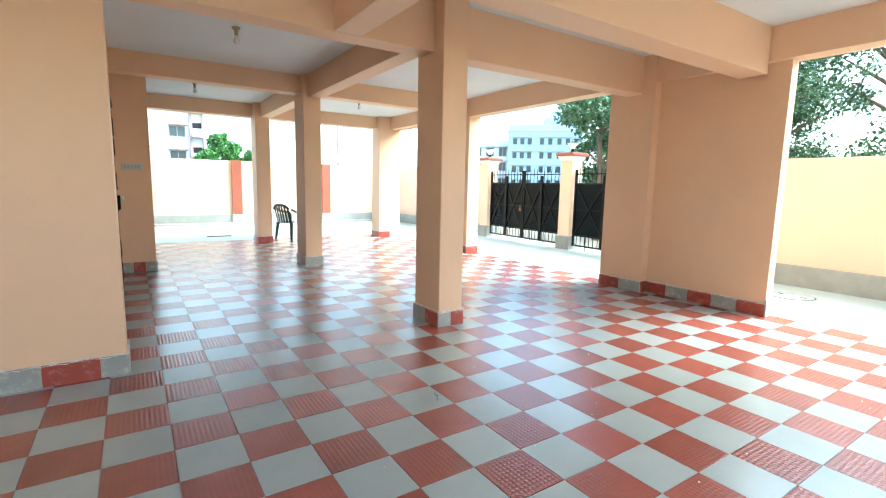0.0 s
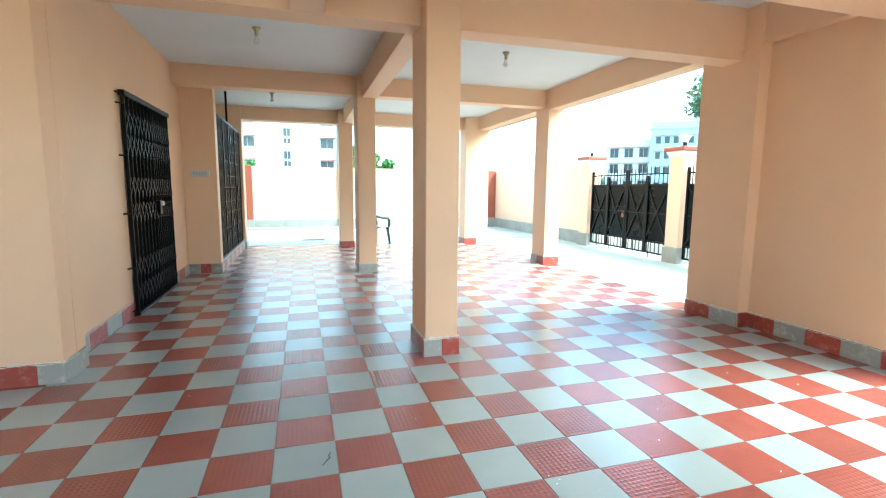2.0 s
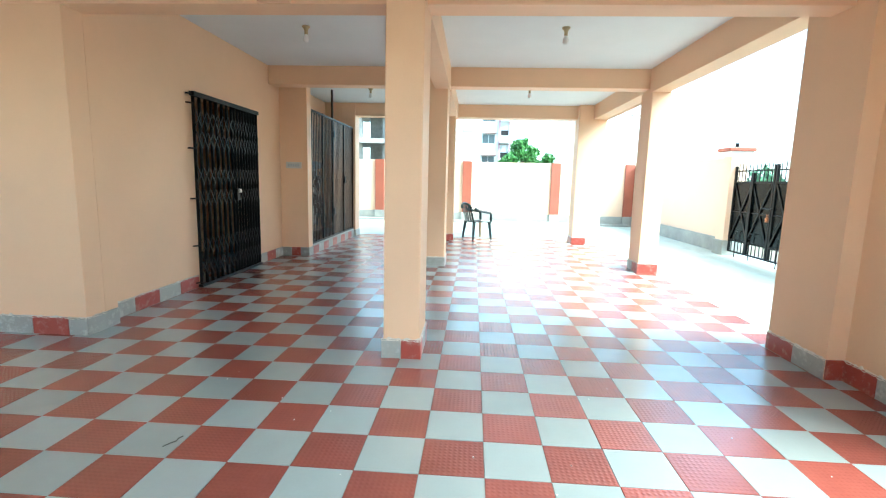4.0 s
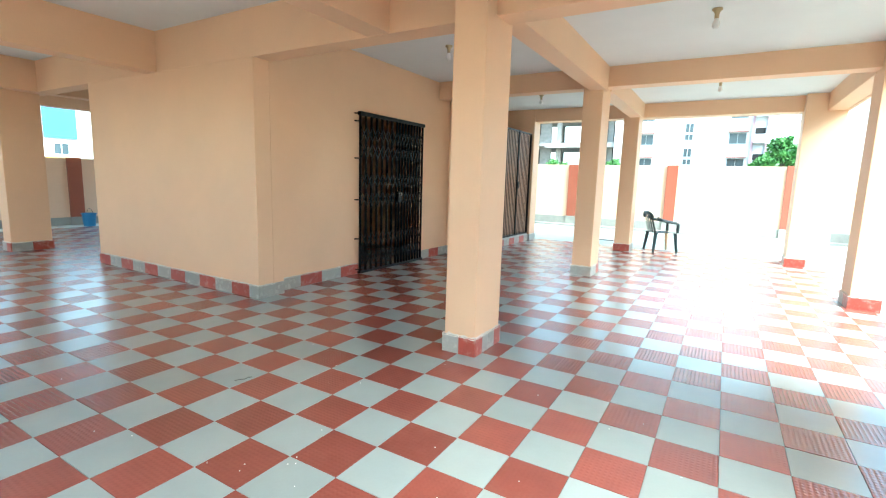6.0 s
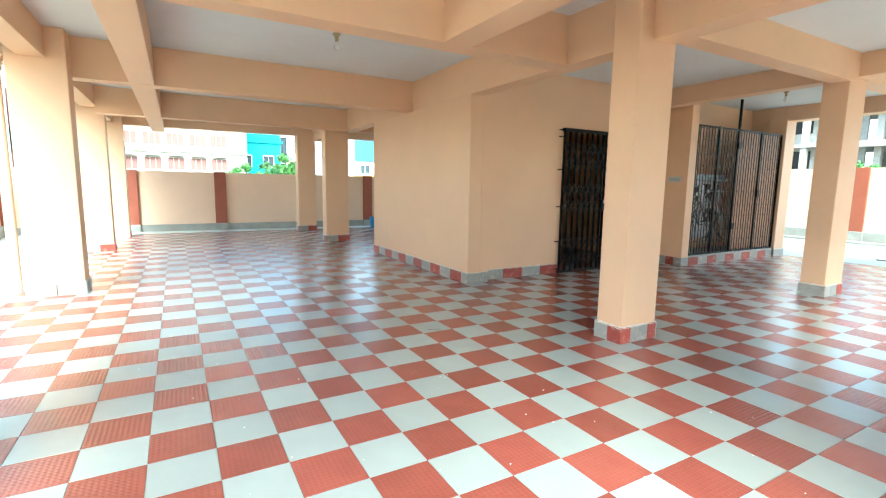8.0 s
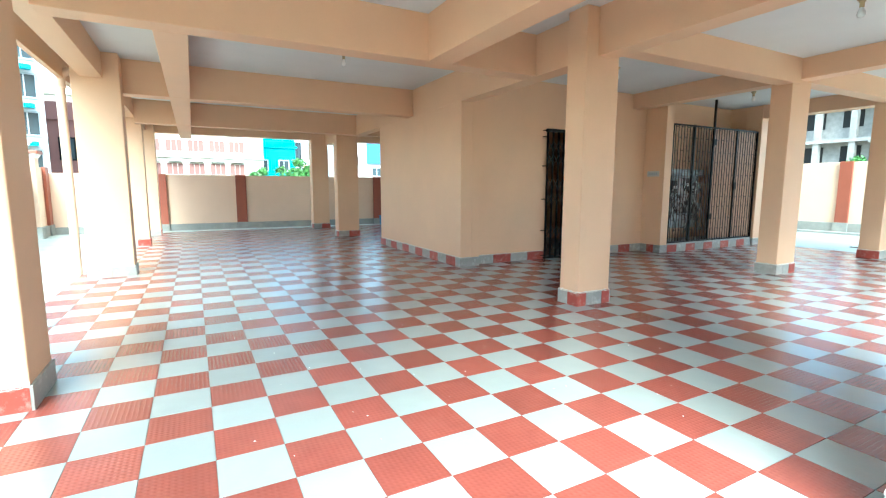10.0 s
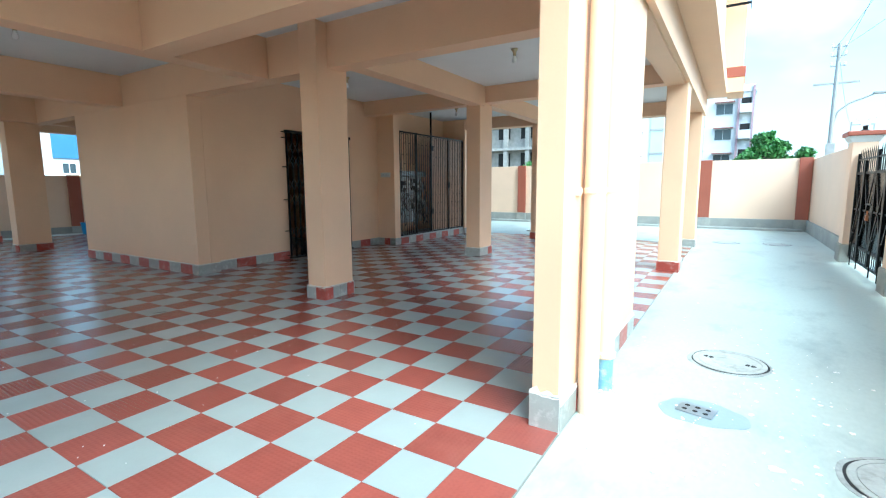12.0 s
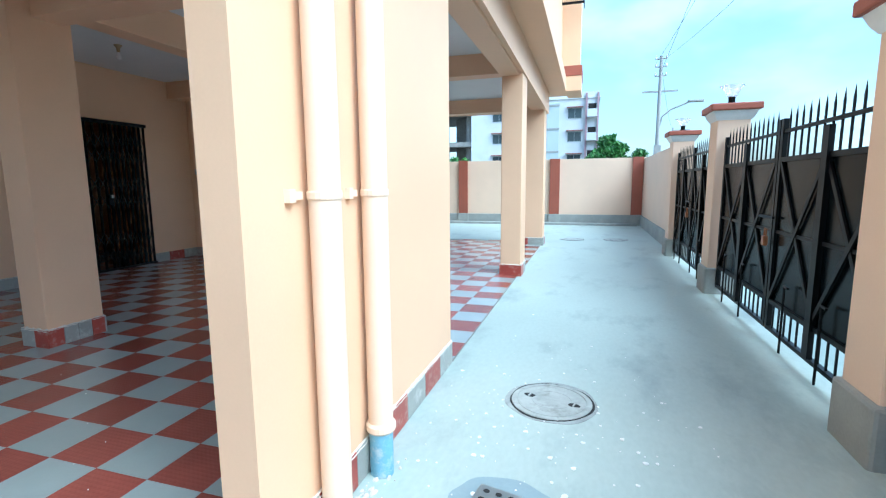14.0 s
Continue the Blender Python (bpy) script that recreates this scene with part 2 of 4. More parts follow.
def thing(name, m, label, category, group="", kind=""):
    ob = new(name)
    ob.empty_display_size = 0.1
    ob.matrix_basis = m
    return tagged(ob, label, category, group, kind)


def structure(name, bm, mat, label, category, smooth=False):
    return tagged(part(name, bm, mat, smooth=smooth), label, category, kind="structure")


# ---- the storey's setting ----
TILE, TX, TY = 0.3, 0.1, -0.15
CEIL, BEAM, DEEP = 3.02, 2.68, 2.55
X0, X1, Y0, Y1 = -8.9, 5.8, -1.35, 11.55
OUT = -0.02
EW, NW, WW, SW = 8.0, 16.2, -9.75, -3.3
ground = structure("ground", boxes((-400, 400, -400, 400, -1.2, -0.6)), M_earth, "bare earth and scrub round the plot", "ground")
drive = structure("pavement_drive", boxes((WW - 0.1, EW + 0.6, SW - 0.5, NW + 0.1, -0.7, OUT)), M_concrete, "pale grey concrete driveway round the building", "driveway")
floor = structure("floor", boxes((X0, X1, Y0, Y1, OUT - 0.3, -0.006)), M_grout, "chequered red and grey tiled floor of the open storey", "floor")
ceiling = structure("ceiling", boxes((X0, X1, Y0, Y1, CEIL, CEIL + 0.15)), M_ceiling, "white painted concrete ceiling slab", "ceiling")

skirt_meshes = {}


def skirt(parent, a, b, facing, step=0.3, first=0, height=0.145):
    """Alternating red and grey skirting tiles along a wall's foot from a to b, proud towards facing."""
    a, b, f = Vector((*a, 0)), Vector((*b, 0)), Vector((*facing, 0))
    length = (b - a).length
    count = max(1, round(length / step))
    w = length / count
    along = (b - a).normalized()
    for n in range(count):
        key = (round(w, 3), (n + first) % 2, height)
        if key not in skirt_meshes:
            bm = bmesh.new()
            box(bm, 0.002, w - 0.002, -0.002, 0.014, OUT + 0.004, height, bevel=0.002)
            skirt_meshes[key] = mesh_of("skirting_tile", bm, M_skred if key[1] else M_skgrey)
        m = Matrix(((along.x, f.x, 0, a.x + along.x * n * w), (along.y, f.y, 0, a.y + along.y * n * w), (0, 0, 1, 0), (0, 0, 0, 1)))
        if along.x * f.y - along.y * f.x < 0:
            m = m @ Matrix.Translation((w, 0, 0)) @ pose(0, 0, 0, 0, 0, 0) @ Matrix.Diagonal((-1, 1, 1, 1))
        piece("skirting_tile", skirt_meshes[key], parent, m)


M_mortar = material("mortar_smear", (0.66, 0.60, 0.53), 0.85, 0.2, 9, 90, 0.3)


def mortar(parent, runs, seed, reach=0.02, base=0.143):
    """A ragged smear of mortar left along the top of the skirting."""
    rng = random.Random(seed)
    bm = bmesh.new()
    for a, b, f in runs:
        a, b, f = Vector((*a, 0)), Vector((*b, 0)), Vector((*f, 0))
        n = max(4, int((b - a).length / 0.018))
        low, high = [], []
        for k in range(n + 1):
            p = a.lerp(b, k / n)
            up = 0.003 + reach * max(0, rng.gauss(0.25, 0.4)) * (0.4 + 0.6 * math.sin(k * 0.7 + seed) ** 2)
            low.append([bm.verts.new(p + f * d + Vector((0, 0, base - 0.012 * rng.random()))) for d in (0.001, 0.0165)])
            high.append([bm.verts.new(p + f * d + Vector((0, 0, base + up))) for d in (0.001, 0.008)])
        for k in range(n):
            bm.faces.new((low[k][1], low[k + 1][1], high[k + 1][1], high[k][1]))
            bm.faces.new((high[k][1], high[k + 1][1], high[k + 1][0], high[k][0]))
            bm.faces.new((low[k][0], high[k][0], high[k + 1][0], low[k + 1][0]))
            bm.faces.new((low[k][0], low[k + 1][0], low[k + 1][1], low[k][1]))
    part("mortar_edge", bm, M_mortar, parent, "ragged pale mortar along the skirting")


def column(c, feet, label="peach painted square concrete column with a tiled foot"):
    x0, x1, y0, y1 = c
    ob = structure("column", boxes((x0, x1, y0, y1, -0.02, CEIL - 0.002), bevel=0.01), M_wall, label, "column")
    for (a, b, f), code in zip((((x0 - 0.014, y0), (x1 + 0.014, y0), (0, -1)), ((x1, y0), (x1, y1), (1, 0)), ((x1 + 0.014, y1), (x0 - 0.014, y1), (0, 1)), ((x0, y1), (x0, y0), (-1, 0))), feet.split()):
        for k, colour in enumerate(code):
            p, q = Vector(a).lerp(Vector(b), k / len(code)), Vector(a).lerp(Vector(b), (k + 1) / len(code))
            skirt(ob, p, q, f, 9.0, 1 if colour == "r" else 0)
    mortar(ob, [((x0 - 0.014, y0), (x1 + 0.014, y0), (0, -1)), ((x1, y0), (x1, y1), (1, 0)), ((x0, y1), (x0, y0), (-1, 0))], int(x0 * 10) + int(y0 * 7) + 200)
    return ob


# foot tiles of the south, east, north and west faces, red or grey
FEET = ["gr rggr gr gr", "g ggr gr gr", "r g gr gr", "r rg gr gr", "rg gr gr r", "gr r g rg", "g gg gg gg", "r gr r g", "gr g r gr", "gr g g g", "gr gr r g", "gr gr r g", "g g g g"]
for n, c in enumerate([(2.37, 2.64, 3.635, 4.09), (2.3, 2.58, 7.52, 8.0), (2.27, 2.57, 10.82, 11.27), (5.56, 5.84, 7.57, 8.03), (5.24, 5.83, 10.92, 11.36),
                       (2.53, 2.98, -1.2, -0.735), (-1.9, -1.58, -1.2, -0.66), (-5.9, -5.6, -1.2, -0.75), (-8.4, -8.05, -1.15, -0.67), (5.5, 5.79, -1.25, -0.8),
                       (-5.95, -5.63, 3.38, 3.93), (-8.76, -8.43, 3.37, 3.87), (-0.05, 0.28, 11.08, 11.45)]):
    column(c, FEET[n])

ob = structure("wall_east_panel", boxes((5.65, 5.79, 2.2, 3.62, OUT, CEIL - 0.002), (5.52, 5.79, 3.62, 4.27, OUT, CEIL - 0.002)), M_wall, "peach plastered wall panel with a column", "wall")
skirt(ob, (5.65, 2.2), (5.65, 3.62), (-1, 0), 0.3, 1)
skirt(ob, (5.52, 3.62), (5.52, 4.27), (-1, 0), 0.32, 0)
skirt(ob, (5.52, 3.62), (5.65, 3.62), (0, -1), 0.3, 1)
skirt(ob, (5.636, 2.2), (5.804, 2.2), (0, -1), 0.3, 0, 0.19)
skirt(ob, (5.79, 2.2), (5.79, 4.27), (1, 0), 0.296, 0)
skirt(ob, (5.52, 4.27), (5.79, 4.27), (0, 1), 0.3, 0)
mortar(ob, [((5.65, 2.2), (5.65, 3.62), (-1, 0)), ((5.52, 3.62), (5.52, 4.27), (-1, 0)), ((5.79, 2.2), (5.79, 4.27), (1, 0))], 3)
mortar(ob, [((5.636, 2.2), (5.804, 2.2), (0, -1))], 4, 0.05, 0.186)
ob = structure("wall_core_south", boxes((-3.65, -0.1, 3.8, 4.0, -0.02, CEIL - 0.002), bevel=0.006), M_wall, "peach plastered wall of the stair core", "wall")
skirt(ob, (-3.65, 3.8), (-0.25, 3.8), (0, -1), 0.3, 1)
skirt(ob, (-0.25, 3.8), (-0.086, 3.8), (0, -1), 0.4, 0)
mortar(ob, [((-3.65, 3.8), (-0.086, 3.8), (0, -1)), ((-0.1, 3.8), (-0.1, 4.0), (1, 0))], 5)
ob = structure("core_column", boxes((-0.4, -0.1, 4.0, 4.14, -0.02, CEIL - 0.002)), M_wall, "peach painted corner column of the core", "column")
skirt(ob, (-0.1, 3.8), (-0.1, 4.14), (1, 0), 0.4, 0)
def doorway_wall(x0, x1, y0, y1, d0, d1, head):
    """A wall along y with one doorway down to the floor."""
    bm = bmesh.new()
    line = [(y0, -0.02), (d0, -0.02), (d0, head), (d1, head), (d1, -0.02), (y1, -0.02), (y1, CEIL - 0.002), (y0, CEIL - 0.002)]
    a, b = ([bm.verts.new((x, y, z)) for y, z in line] for x in (x0, x1))
    bm.faces.new(a)
    bm.faces.new(b[::-1])
    for i in range(len(line)):
        k = (i + 1) % len(line)
        bm.faces.new((a[i], a[k], b[k], b[i]))
    return bm


ob = structure("wall_core_east", doorway_wall(-0.4, -0.22, 4.14, 8.05, 5.6, 7.08, 2.22), M_wall, "peach plastered wall with the stair doorway", "wall")
skirt(ob, (-0.22, 4.14), (-0.22, 5.56), (1, 0), 0.33, 0)
mortar(ob, [((-0.22, 4.14), (-0.22, 5.56), (1, 0))], 6, 0.012)
skirt(ob, (-0.22, 7.12), (-0.22, 8.05), (1, 0), 0.31, 0)
ob = structure("wall_core_switch", boxes((-0.4, 0.24, 8.05, 8.25, -0.02, CEIL - 0.002), bevel=0.006), M_wall, "peach plastered wall with a switch plate", "wall")
skirt(ob, (-0.206, 8.05), (0.254, 8.05), (0, -1), 0.155, 0)
skirt(ob, (0.24, 8.05), (0.24, 8.25), (1, 0), 0.3, 0)
structure("wall_core_west", boxes((-3.65, -3.45, 4.0, 11.1, -0.02, CEIL - 0.002)), M_wall, "peach plastered wall of the core", "wall")
structure("wall_core_north", boxes((-3.65, -0.06, 11.12, 11.32, -0.02, CEIL - 0.002)), M_wall, "peach plastered wall of the core", "wall")
structure("wall_core_inner", boxes((-0.6, -0.42, 8.25, 11.12, -0.02, CEIL - 0.002)), M_wall, "peach plastered wall behind the meters", "wall")
structure("wall_stair_inner", boxes((-3.45, -0.4, 8.08, 8.22, -0.02, CEIL - 0.004)), M_wall, "peach plastered wall inside the stair lobby", "wall")
ob = structure("meter_ledge", boxes((-0.42, 0.24, 8.252, 11.1, -0.02, 0.17), bevel=0.006), M_skgrey, "raised cement ledge under the meter cage", "ledge")
skirt(ob, (0.24, 8.252), (0.24, 11.1), (1, 0), 0.29, 1, 0.14)

BE = 5.8
for x0, x1, y0, y1, z in [(-8.45, 5.52, 3.795, 4.03, DEEP), (-0.22, BE, 7.66, 7.91, BEAM + 0.06), (-8.45, BE, 11.1, 11.35, BEAM + 0.06), (-8.7, BE, -1.1, -0.85, BEAM),
                          (2.38, 2.61, 4.03, 7.66, BEAM), (2.38, 2.61, 7.91, 11.1, BEAM + 0.04), (5.55, BE, -0.85, 3.62, BEAM), (5.55, BE, 4.27, 7.66, BEAM), (5.55, BE, 7.91, 11.1, BEAM + 0.04),
                          (1.42, 1.66, -0.85, 3.795, DEEP + 0.003), (1.66, 5.55, 2.38, 2.66, DEEP + 0.001), (-8.45, 1.42, -0.1, 0.17, DEEP + 0.002), (-2.12, -1.87, -0.85, 3.795, DEEP - 0.002),
                          (-5.55, -5.3, -0.85, 11.1, DEEP - 0.003), (-8.7, -8.45, -0.85, 11.35, BEAM)]:
    structure("beam", boxes((x0, x1, y0, y1, z, CEIL + 0.01), bevel=0.006), M_wall, "peach painted concrete ceiling beam", "beam")

house = structure("upper_storey", boxes((X0, 6.1, Y0, Y1 + 0.3, 3.42, 9.0), (6.1, 6.46, 11.45, 12.3, 3.63, 9.0)), M_wall, "peach painted upper storeys of the building", "building")
structure("overhang", boxes((X0 - 0.4, 6.2, Y0 - 0.5, 12.0, 3.13, 3.4), (6.2, 6.5, 11.4, 12.3, 3.13, 3.42)), M_wall, "peach painted overhanging slab above the open storey", "slab")
structure("fascia", boxes((5.8, 5.86, Y0, 11.55, BEAM + 0.03, 3.128), (X0, 5.8, Y0 - 0.06, Y0, BEAM + 0.03, 3.128), (X0, 5.8, 11.55, 11.6, BEAM + 0.08, 3.128)), M_wall, "peach painted outer edge beam", "beam")
structure("overhang_parapet", boxes((6.15, 6.51, 11.39, 12.32, 3.421, 3.62), bevel=0.006), M_brown, "brown painted parapet end on the overhang", "parapet")

# window grille on the upper wall
wg = thing("window_grille", pose(6.28, 11.44, 4.7, 0, 0, -90) @ Matrix.Diagonal((1, 0.35, 1, 1)), "black iron window grille box on the upper wall", "window grille")
part("frame", boxes((0, 0.35, -0.7, -0.66, 0, 0.04), (0, 0.35, 0.66, 0.7, 0, 0.04), (0.31, 0.35, -0.66, 0.66, 0, 0.04), (0.31, 0.35, -0.7, -0.66, 0.039, 1.12), (0.31, 0.35, 0.66, 0.7, 0.039, 1.12), (0.31, 0.35, -0.7, 0.7, 1.1, 1.14)), M_black, wg)
bm = bmesh.new()
box(bm, 0.325, 0.34, -0.006, 0.006, 0.04, 1.1)
me = mesh_of("bar", bm, M_black)
for n in range(13):
    piece("bar", me, wg, Matrix.Translation((0, -0.6 + n * 0.1, 0)))
part("shade", boxes((0, 0.5, -0.85, 0.85, 1.3, 1.36)), M_brown, wg)


# ---- boundary ----
def boundary(name, p, q, facing, h, pil, plinth=0.29):
    """A plastered yard wall from p to q, with brown pilasters at the given distances and a cement plinth."""
    p, q, f = Vector((*p, 0)), Vector((*q, 0)), Vector((*facing, 0))
    u = (q - p).normalized()
    L = (q - p).length
    ob = tagged(new(name, mesh_of(name, boxes((0, L, -0.2, 0, -0.5, h), bevel=0.006), M_cream)), "cream painted plastered boundary wall", "wall", kind="structure")
    ob.matrix_basis = Matrix(((u.x, f.x, 0, p.x), (u.y, f.y, 0, p.y), (0, 0, 1, 0), (0, 0, 0, 1)))
    part("plinth", boxes((0, L, 0.002, 0.05, -0.3, plinth), bevel=0.01), M_plinth, ob, "rough grey cement plinth")
    for d in pil:
        part("pilaster", boxes((d - 0.15, d + 0.15, 0.003, 0.075, plinth + 0.001, h + 0.015), bevel=0.006), M_brown, ob, "brown painted pilaster")
        part("pilaster_foot", boxes((d - 0.17, d + 0.17, 0.052, 0.1, -0.3, plinth + 0.01), bevel=0.008), M_plinth, ob)
    return ob


boundary("boundary_wall_north", (EW + 0.34, NW), (WW, NW), (0, -1), 1.98, [0.26, 2.64, 5.56, 8.51, 11.44, 14.34, 17.14])
structure("north_ledge", boxes((WW, EW + 0.1, NW - 0.32, NW - 0.05, -0.3, 0.045), bevel=0.012), M_plinth, "low rough cement ledge along the wall foot", "ledge")
boundary("boundary_wall_west", (WW, NW), (WW, SW), (1, 0), 1.62, [1.2, 4.2, 7.2, 10.28, 14.75, 16.9], 0.17)
boundary("boundary_wall_south", (-5.2, SW), (EW + 0.2, SW), (0, 1), 1.9, [3.0, 6.0, 9.0, 12.0])
boundary("boundary_wall_southwest", (WW - 0.05, SW), (-8.75, SW), (0, 1), 1.75, [0.22], 0.25)
boundary("boundary_wall_east", (EW + 0.1, SW), (EW + 0.1, 3.56), (-1, 0), 1.84, [])
boundary("boundary_wall_northeast", (EW + 0.24, 10.38), (EW + 0.24, NW), (-1, 0), 1.95, [])



def gate_pillar(m, s=0.33, lamp=True):
    g = thing("gate_pillar", m, "cream gate pillar with a brown coping and cement foot", "gate pillar", "gate pillars")
    part("shaft", boxes((-s / 2, s / 2, -s / 2, s / 2, -0.3, 1.98), bevel=0.012), M_cream, g)
    part("foot", boxes((-s / 2 - 0.03, s / 2 + 0.03, -s / 2 - 0.03, s / 2 + 0.03, -0.3, 0.28), bevel=0.02), M_plinth, g, "rough cement foot")
    b2 = bmesh.new()
    v = [[b2.verts.new((sx * r, sy * r, z)) for sx, sy in ((-1, -1), (1, -1), (1, 1), (-1, 1))] for r, z in ((s / 2 + 0.003, 1.94), (s / 2 + 0.03, 1.98), (s / 2 + 0.055, 2.04))]
    for a, b in zip(v, v[1:]):
        for i in range(4):
            b2.faces.new((a[i], a[(i + 1) % 4], b[(i + 1) % 4], b[i]))
    b2.faces.new(v[0][::-1])
    b2.faces.new(v[-1])
    part("moulding", b2, M_white, g)
    part("coping", boxes((-s / 2 - 0.085, s / 2 + 0.085, -s / 2 - 0.085, s / 2 + 0.085, 2.041, 2.115), bevel=0.012), M_brown, g, "brown painted coping slab")
    if lamp:
        l = thing("pillar_lamp", m @ pose(0, 0, 2.12), "clear flared glass lamp on a black holder", "lamp", "pillar lamps")
        b2 = bmesh.new()
        lathe(b2, [(0.06, 0), (0.06, 0.02), (0.035, 0.03), (0.035, 0.09)], 14)
        part("holder", b2, M_black, l)
        b2 = bmesh.new()
        lathe(b2, [(0.04, 0.085), (0.055, 0.1), (0.08, 0.16), (0.13, 0.21), (0.126, 0.212), (0.075, 0.165), (0.05, 0.105), (0.03, 0.1)], 20)
        part("glass_bowl", b2, M_clear, l, "clear flared glass bowl", smooth=True)
    return g


for x, y in ((0.14, 3.73), (0.22, 7.3), (0.22, 10.2)):
    gate_pillar(pose(EW + x, y, 0.0))
gate_pillar(pose(-8.55, SW - 0.05, 0))
gate_pillar(pose(-5.35, SW - 0.05, 0))

bm = bmesh.new()
box(bm, -0.006, 0.006, -0.006, 0.006, 0.0, 0.3)
M_BAR = mesh_of("bar", bm, M_black)
bm = bmesh.new()
box(bm, -0.006, 0.006, -0.006, 0.006, 0.0, 0.3)
v = bm.verts.new((0, 0, 0.38))
top = [f for f in bm.faces if all(abs(x.co.z - 0.3) < 1e-4 for x in f.verts)][0]
ring = list(top.verts)
bm.faces.remove(top)
for i in range(4):
    bm.faces.new((ring[i], ring[(i + 1) % 4], v))
M_SPIKE = mesh_of("spike", bm, M_black)


def gate_leaf(m, w, lock):
    """A leaf along +x, its braced side towards -y."""
    g = thing("gate_leaf", m, "black sheet steel gate leaf with crossed braces and spikes", "gate", "gate leaves")
    part("sheet", boxes((0.02, w - 0.02, 0.0, 0.006, 0.31, 1.44)), M_sheet, g, "black painted steel sheet")
    part("frame", boxes((0, 0.045, -0.02, 0.02, 0.07, 1.75), (w - 0.045, w, -0.02, 0.02, 0.07, 1.75), (0.046, w - 0.046, -0.018, 0.018, 1.42, 1.455), (0.046, w - 0.046, -0.018, 0.018, 0.29, 0.325), (0.046, w - 0.046, -0.018, 0.018, 0.07, 0.1), (0.046, w - 0.046, -0.012, 0.012, 1.64, 1.665)), M_black, g)
    part("stile", boxes((w / 2 - 0.04, w / 2 + 0.04, -0.035, -0.001, 0.1, 1.62)), M_black, g)
    part("mid_rail", boxes((0.046, w - 0.046, -0.012, -0.001, 0.86, 0.885)), M_black, g)
    for a in (0.04, w / 2):
        for s in (0, 1):
            b2 = bmesh.new()
            x0, x1 = (a, a + w / 2 - 0.04) if s else (a + w / 2 - 0.04, a)
            d = Vector((x1 - x0, 0, 1.1))
            length = d.length
            box(b2, -0.017, 0.017, -0.016 - 0.006 * s, -0.002 - 0.006 * s, 0, length)
            o = part("brace", b2, M_black, g)
            o.matrix_basis = pose(x0, -0.002, 0.325, 0, math.degrees(math.atan2(d.x, d.z)), 0)
    n = round(w / 0.115)
    for i in range(1, n):
        piece("bar", M_BAR, g, pose(i * w / n, 0, 0.1) @ Matrix.Diagonal((1, 1, 0.65, 1)))
        piece("spike", M_SPIKE, g, pose(i * w / n, 0, 1.45))
    for x in (w * 0.25, w * 0.62):
        b2 = bmesh.new()
        rod(b2, (x, -0.04, OUT + 0.005), (x, -0.04, 0.5), 0.009)
        rod(b2, (x, -0.04, 0.5), (x + 0.09, -0.05, 0.5), 0.009)
        part("drop_bolt", b2, M_black, g)
    if lock:
        b2 = bmesh.new()
        rod(b2, (w - 0.25, -0.035, 0.98), (w + 0.06, -0.035, 0.98), 0.011)
        part("slide_bolt", b2, M_black, g)
        b2 = boxes((w - 0.05, w + 0.01, -0.075, -0.04, 0.75, 0.83), bevel=0.008)
        rod(b2, (w - 0.04, -0.055, 0.83), (w - 0.04, -0.055, 0.89), 0.006)
        rod(b2, (w, -0.055, 0.83), (w, -0.055, 0.89), 0.006)
        part("padlock", b2, M_lock, g, "brass padlock")
    return g


for y0, y1 in ((3.92, 7.11), (7.49, 10.02)):
    w = (y1 - y0) / 2 - 0.01
    gate_leaf(pose(EW + 0.16, y1, 0, 0, 0, -90), w, True)
    g = gate_leaf(pose(EW + 0.16, y0 + w, 0, 0, 0, -90), w, False)
gate_leaf(pose(-5.55, SW - 0.02, 0, 0, 0, 180), 1.39, True)
gate_leaf(pose(-6.96, SW - 0.02, 0, 0, 0, 180), 1.39, False)

# ---- things of the open storey ----
# stair grille, folded steel channels
sg = thing("folding_grille", pose(-0.19, 5.54, 0), "black folding steel grille closed across the stair doorway", "folding grille")
W = 1.6
part("top_rail", boxes((-0.02, 0.04, 0, W, 2.2, 2.25), bevel=0.004), M_black, sg)
part("bottom_rail", boxes((-0.02, 0.04, 0, W, 0.005, 0.035), bevel=0.003), M_black, sg)
bm = boxes((-0.012, -0.002, -0.011, 0.011, 0.036, 2.199), (-0.002, 0.016, -0.011, -0.008, 0.036, 2.199), (-0.002, 0.016, 0.008, 0.011, 0.036, 2.199))
me = mesh_of("channel", bm, M_black)
bars = [0.02 + 0.12 * n for n in range(8)] + [0.93 + 0.079 * n for n in range(9)]
for y in bars:
    piece("channel", me, sg, Matrix.Translation((0.01, y, 0)))
bm = bmesh.new()
for s in (-1, 1):
    o = boxes((-0.002, 0.002, -0.006, 0.006, -0.115, 0.115))
    bmesh.ops.transform(o, matrix=pose(0.004 * s, 0, 0, 34 * s, 0, 0), verts=o.verts)
    tmp = bpy.data.meshes.new("tmp")
    o.to_mesh(tmp)
    o.free()
    bm.from_mesh(tmp)
me = mesh_of("lattice_cross", bm, M_black)
for a, b in zip(bars, bars[1:]):
    for z in (0.22, 0.48, 1.05, 1.31, 1.72, 1.95):
        piece("lattice_cross", me, sg, Matrix.Translation((0.03, (a + b) / 2, z)) @ Matrix.Diagonal((1, (b - a) / 0.13, 1, 1)))
for z in (0.06, 0.5, 1.05, 1.62, 2.12, 2.22):
    b2 = bmesh.new()
    rod(b2, (-0.028, -0.055, z), (0.02, 0.02, z), 0.009, 6)
    part("hold_fast", b2, M_black, sg)
part("lock_box", boxes((0.02, 0.07, 0.84, 0.92, 1.0, 1.16), bevel=0.006), M_black, sg)
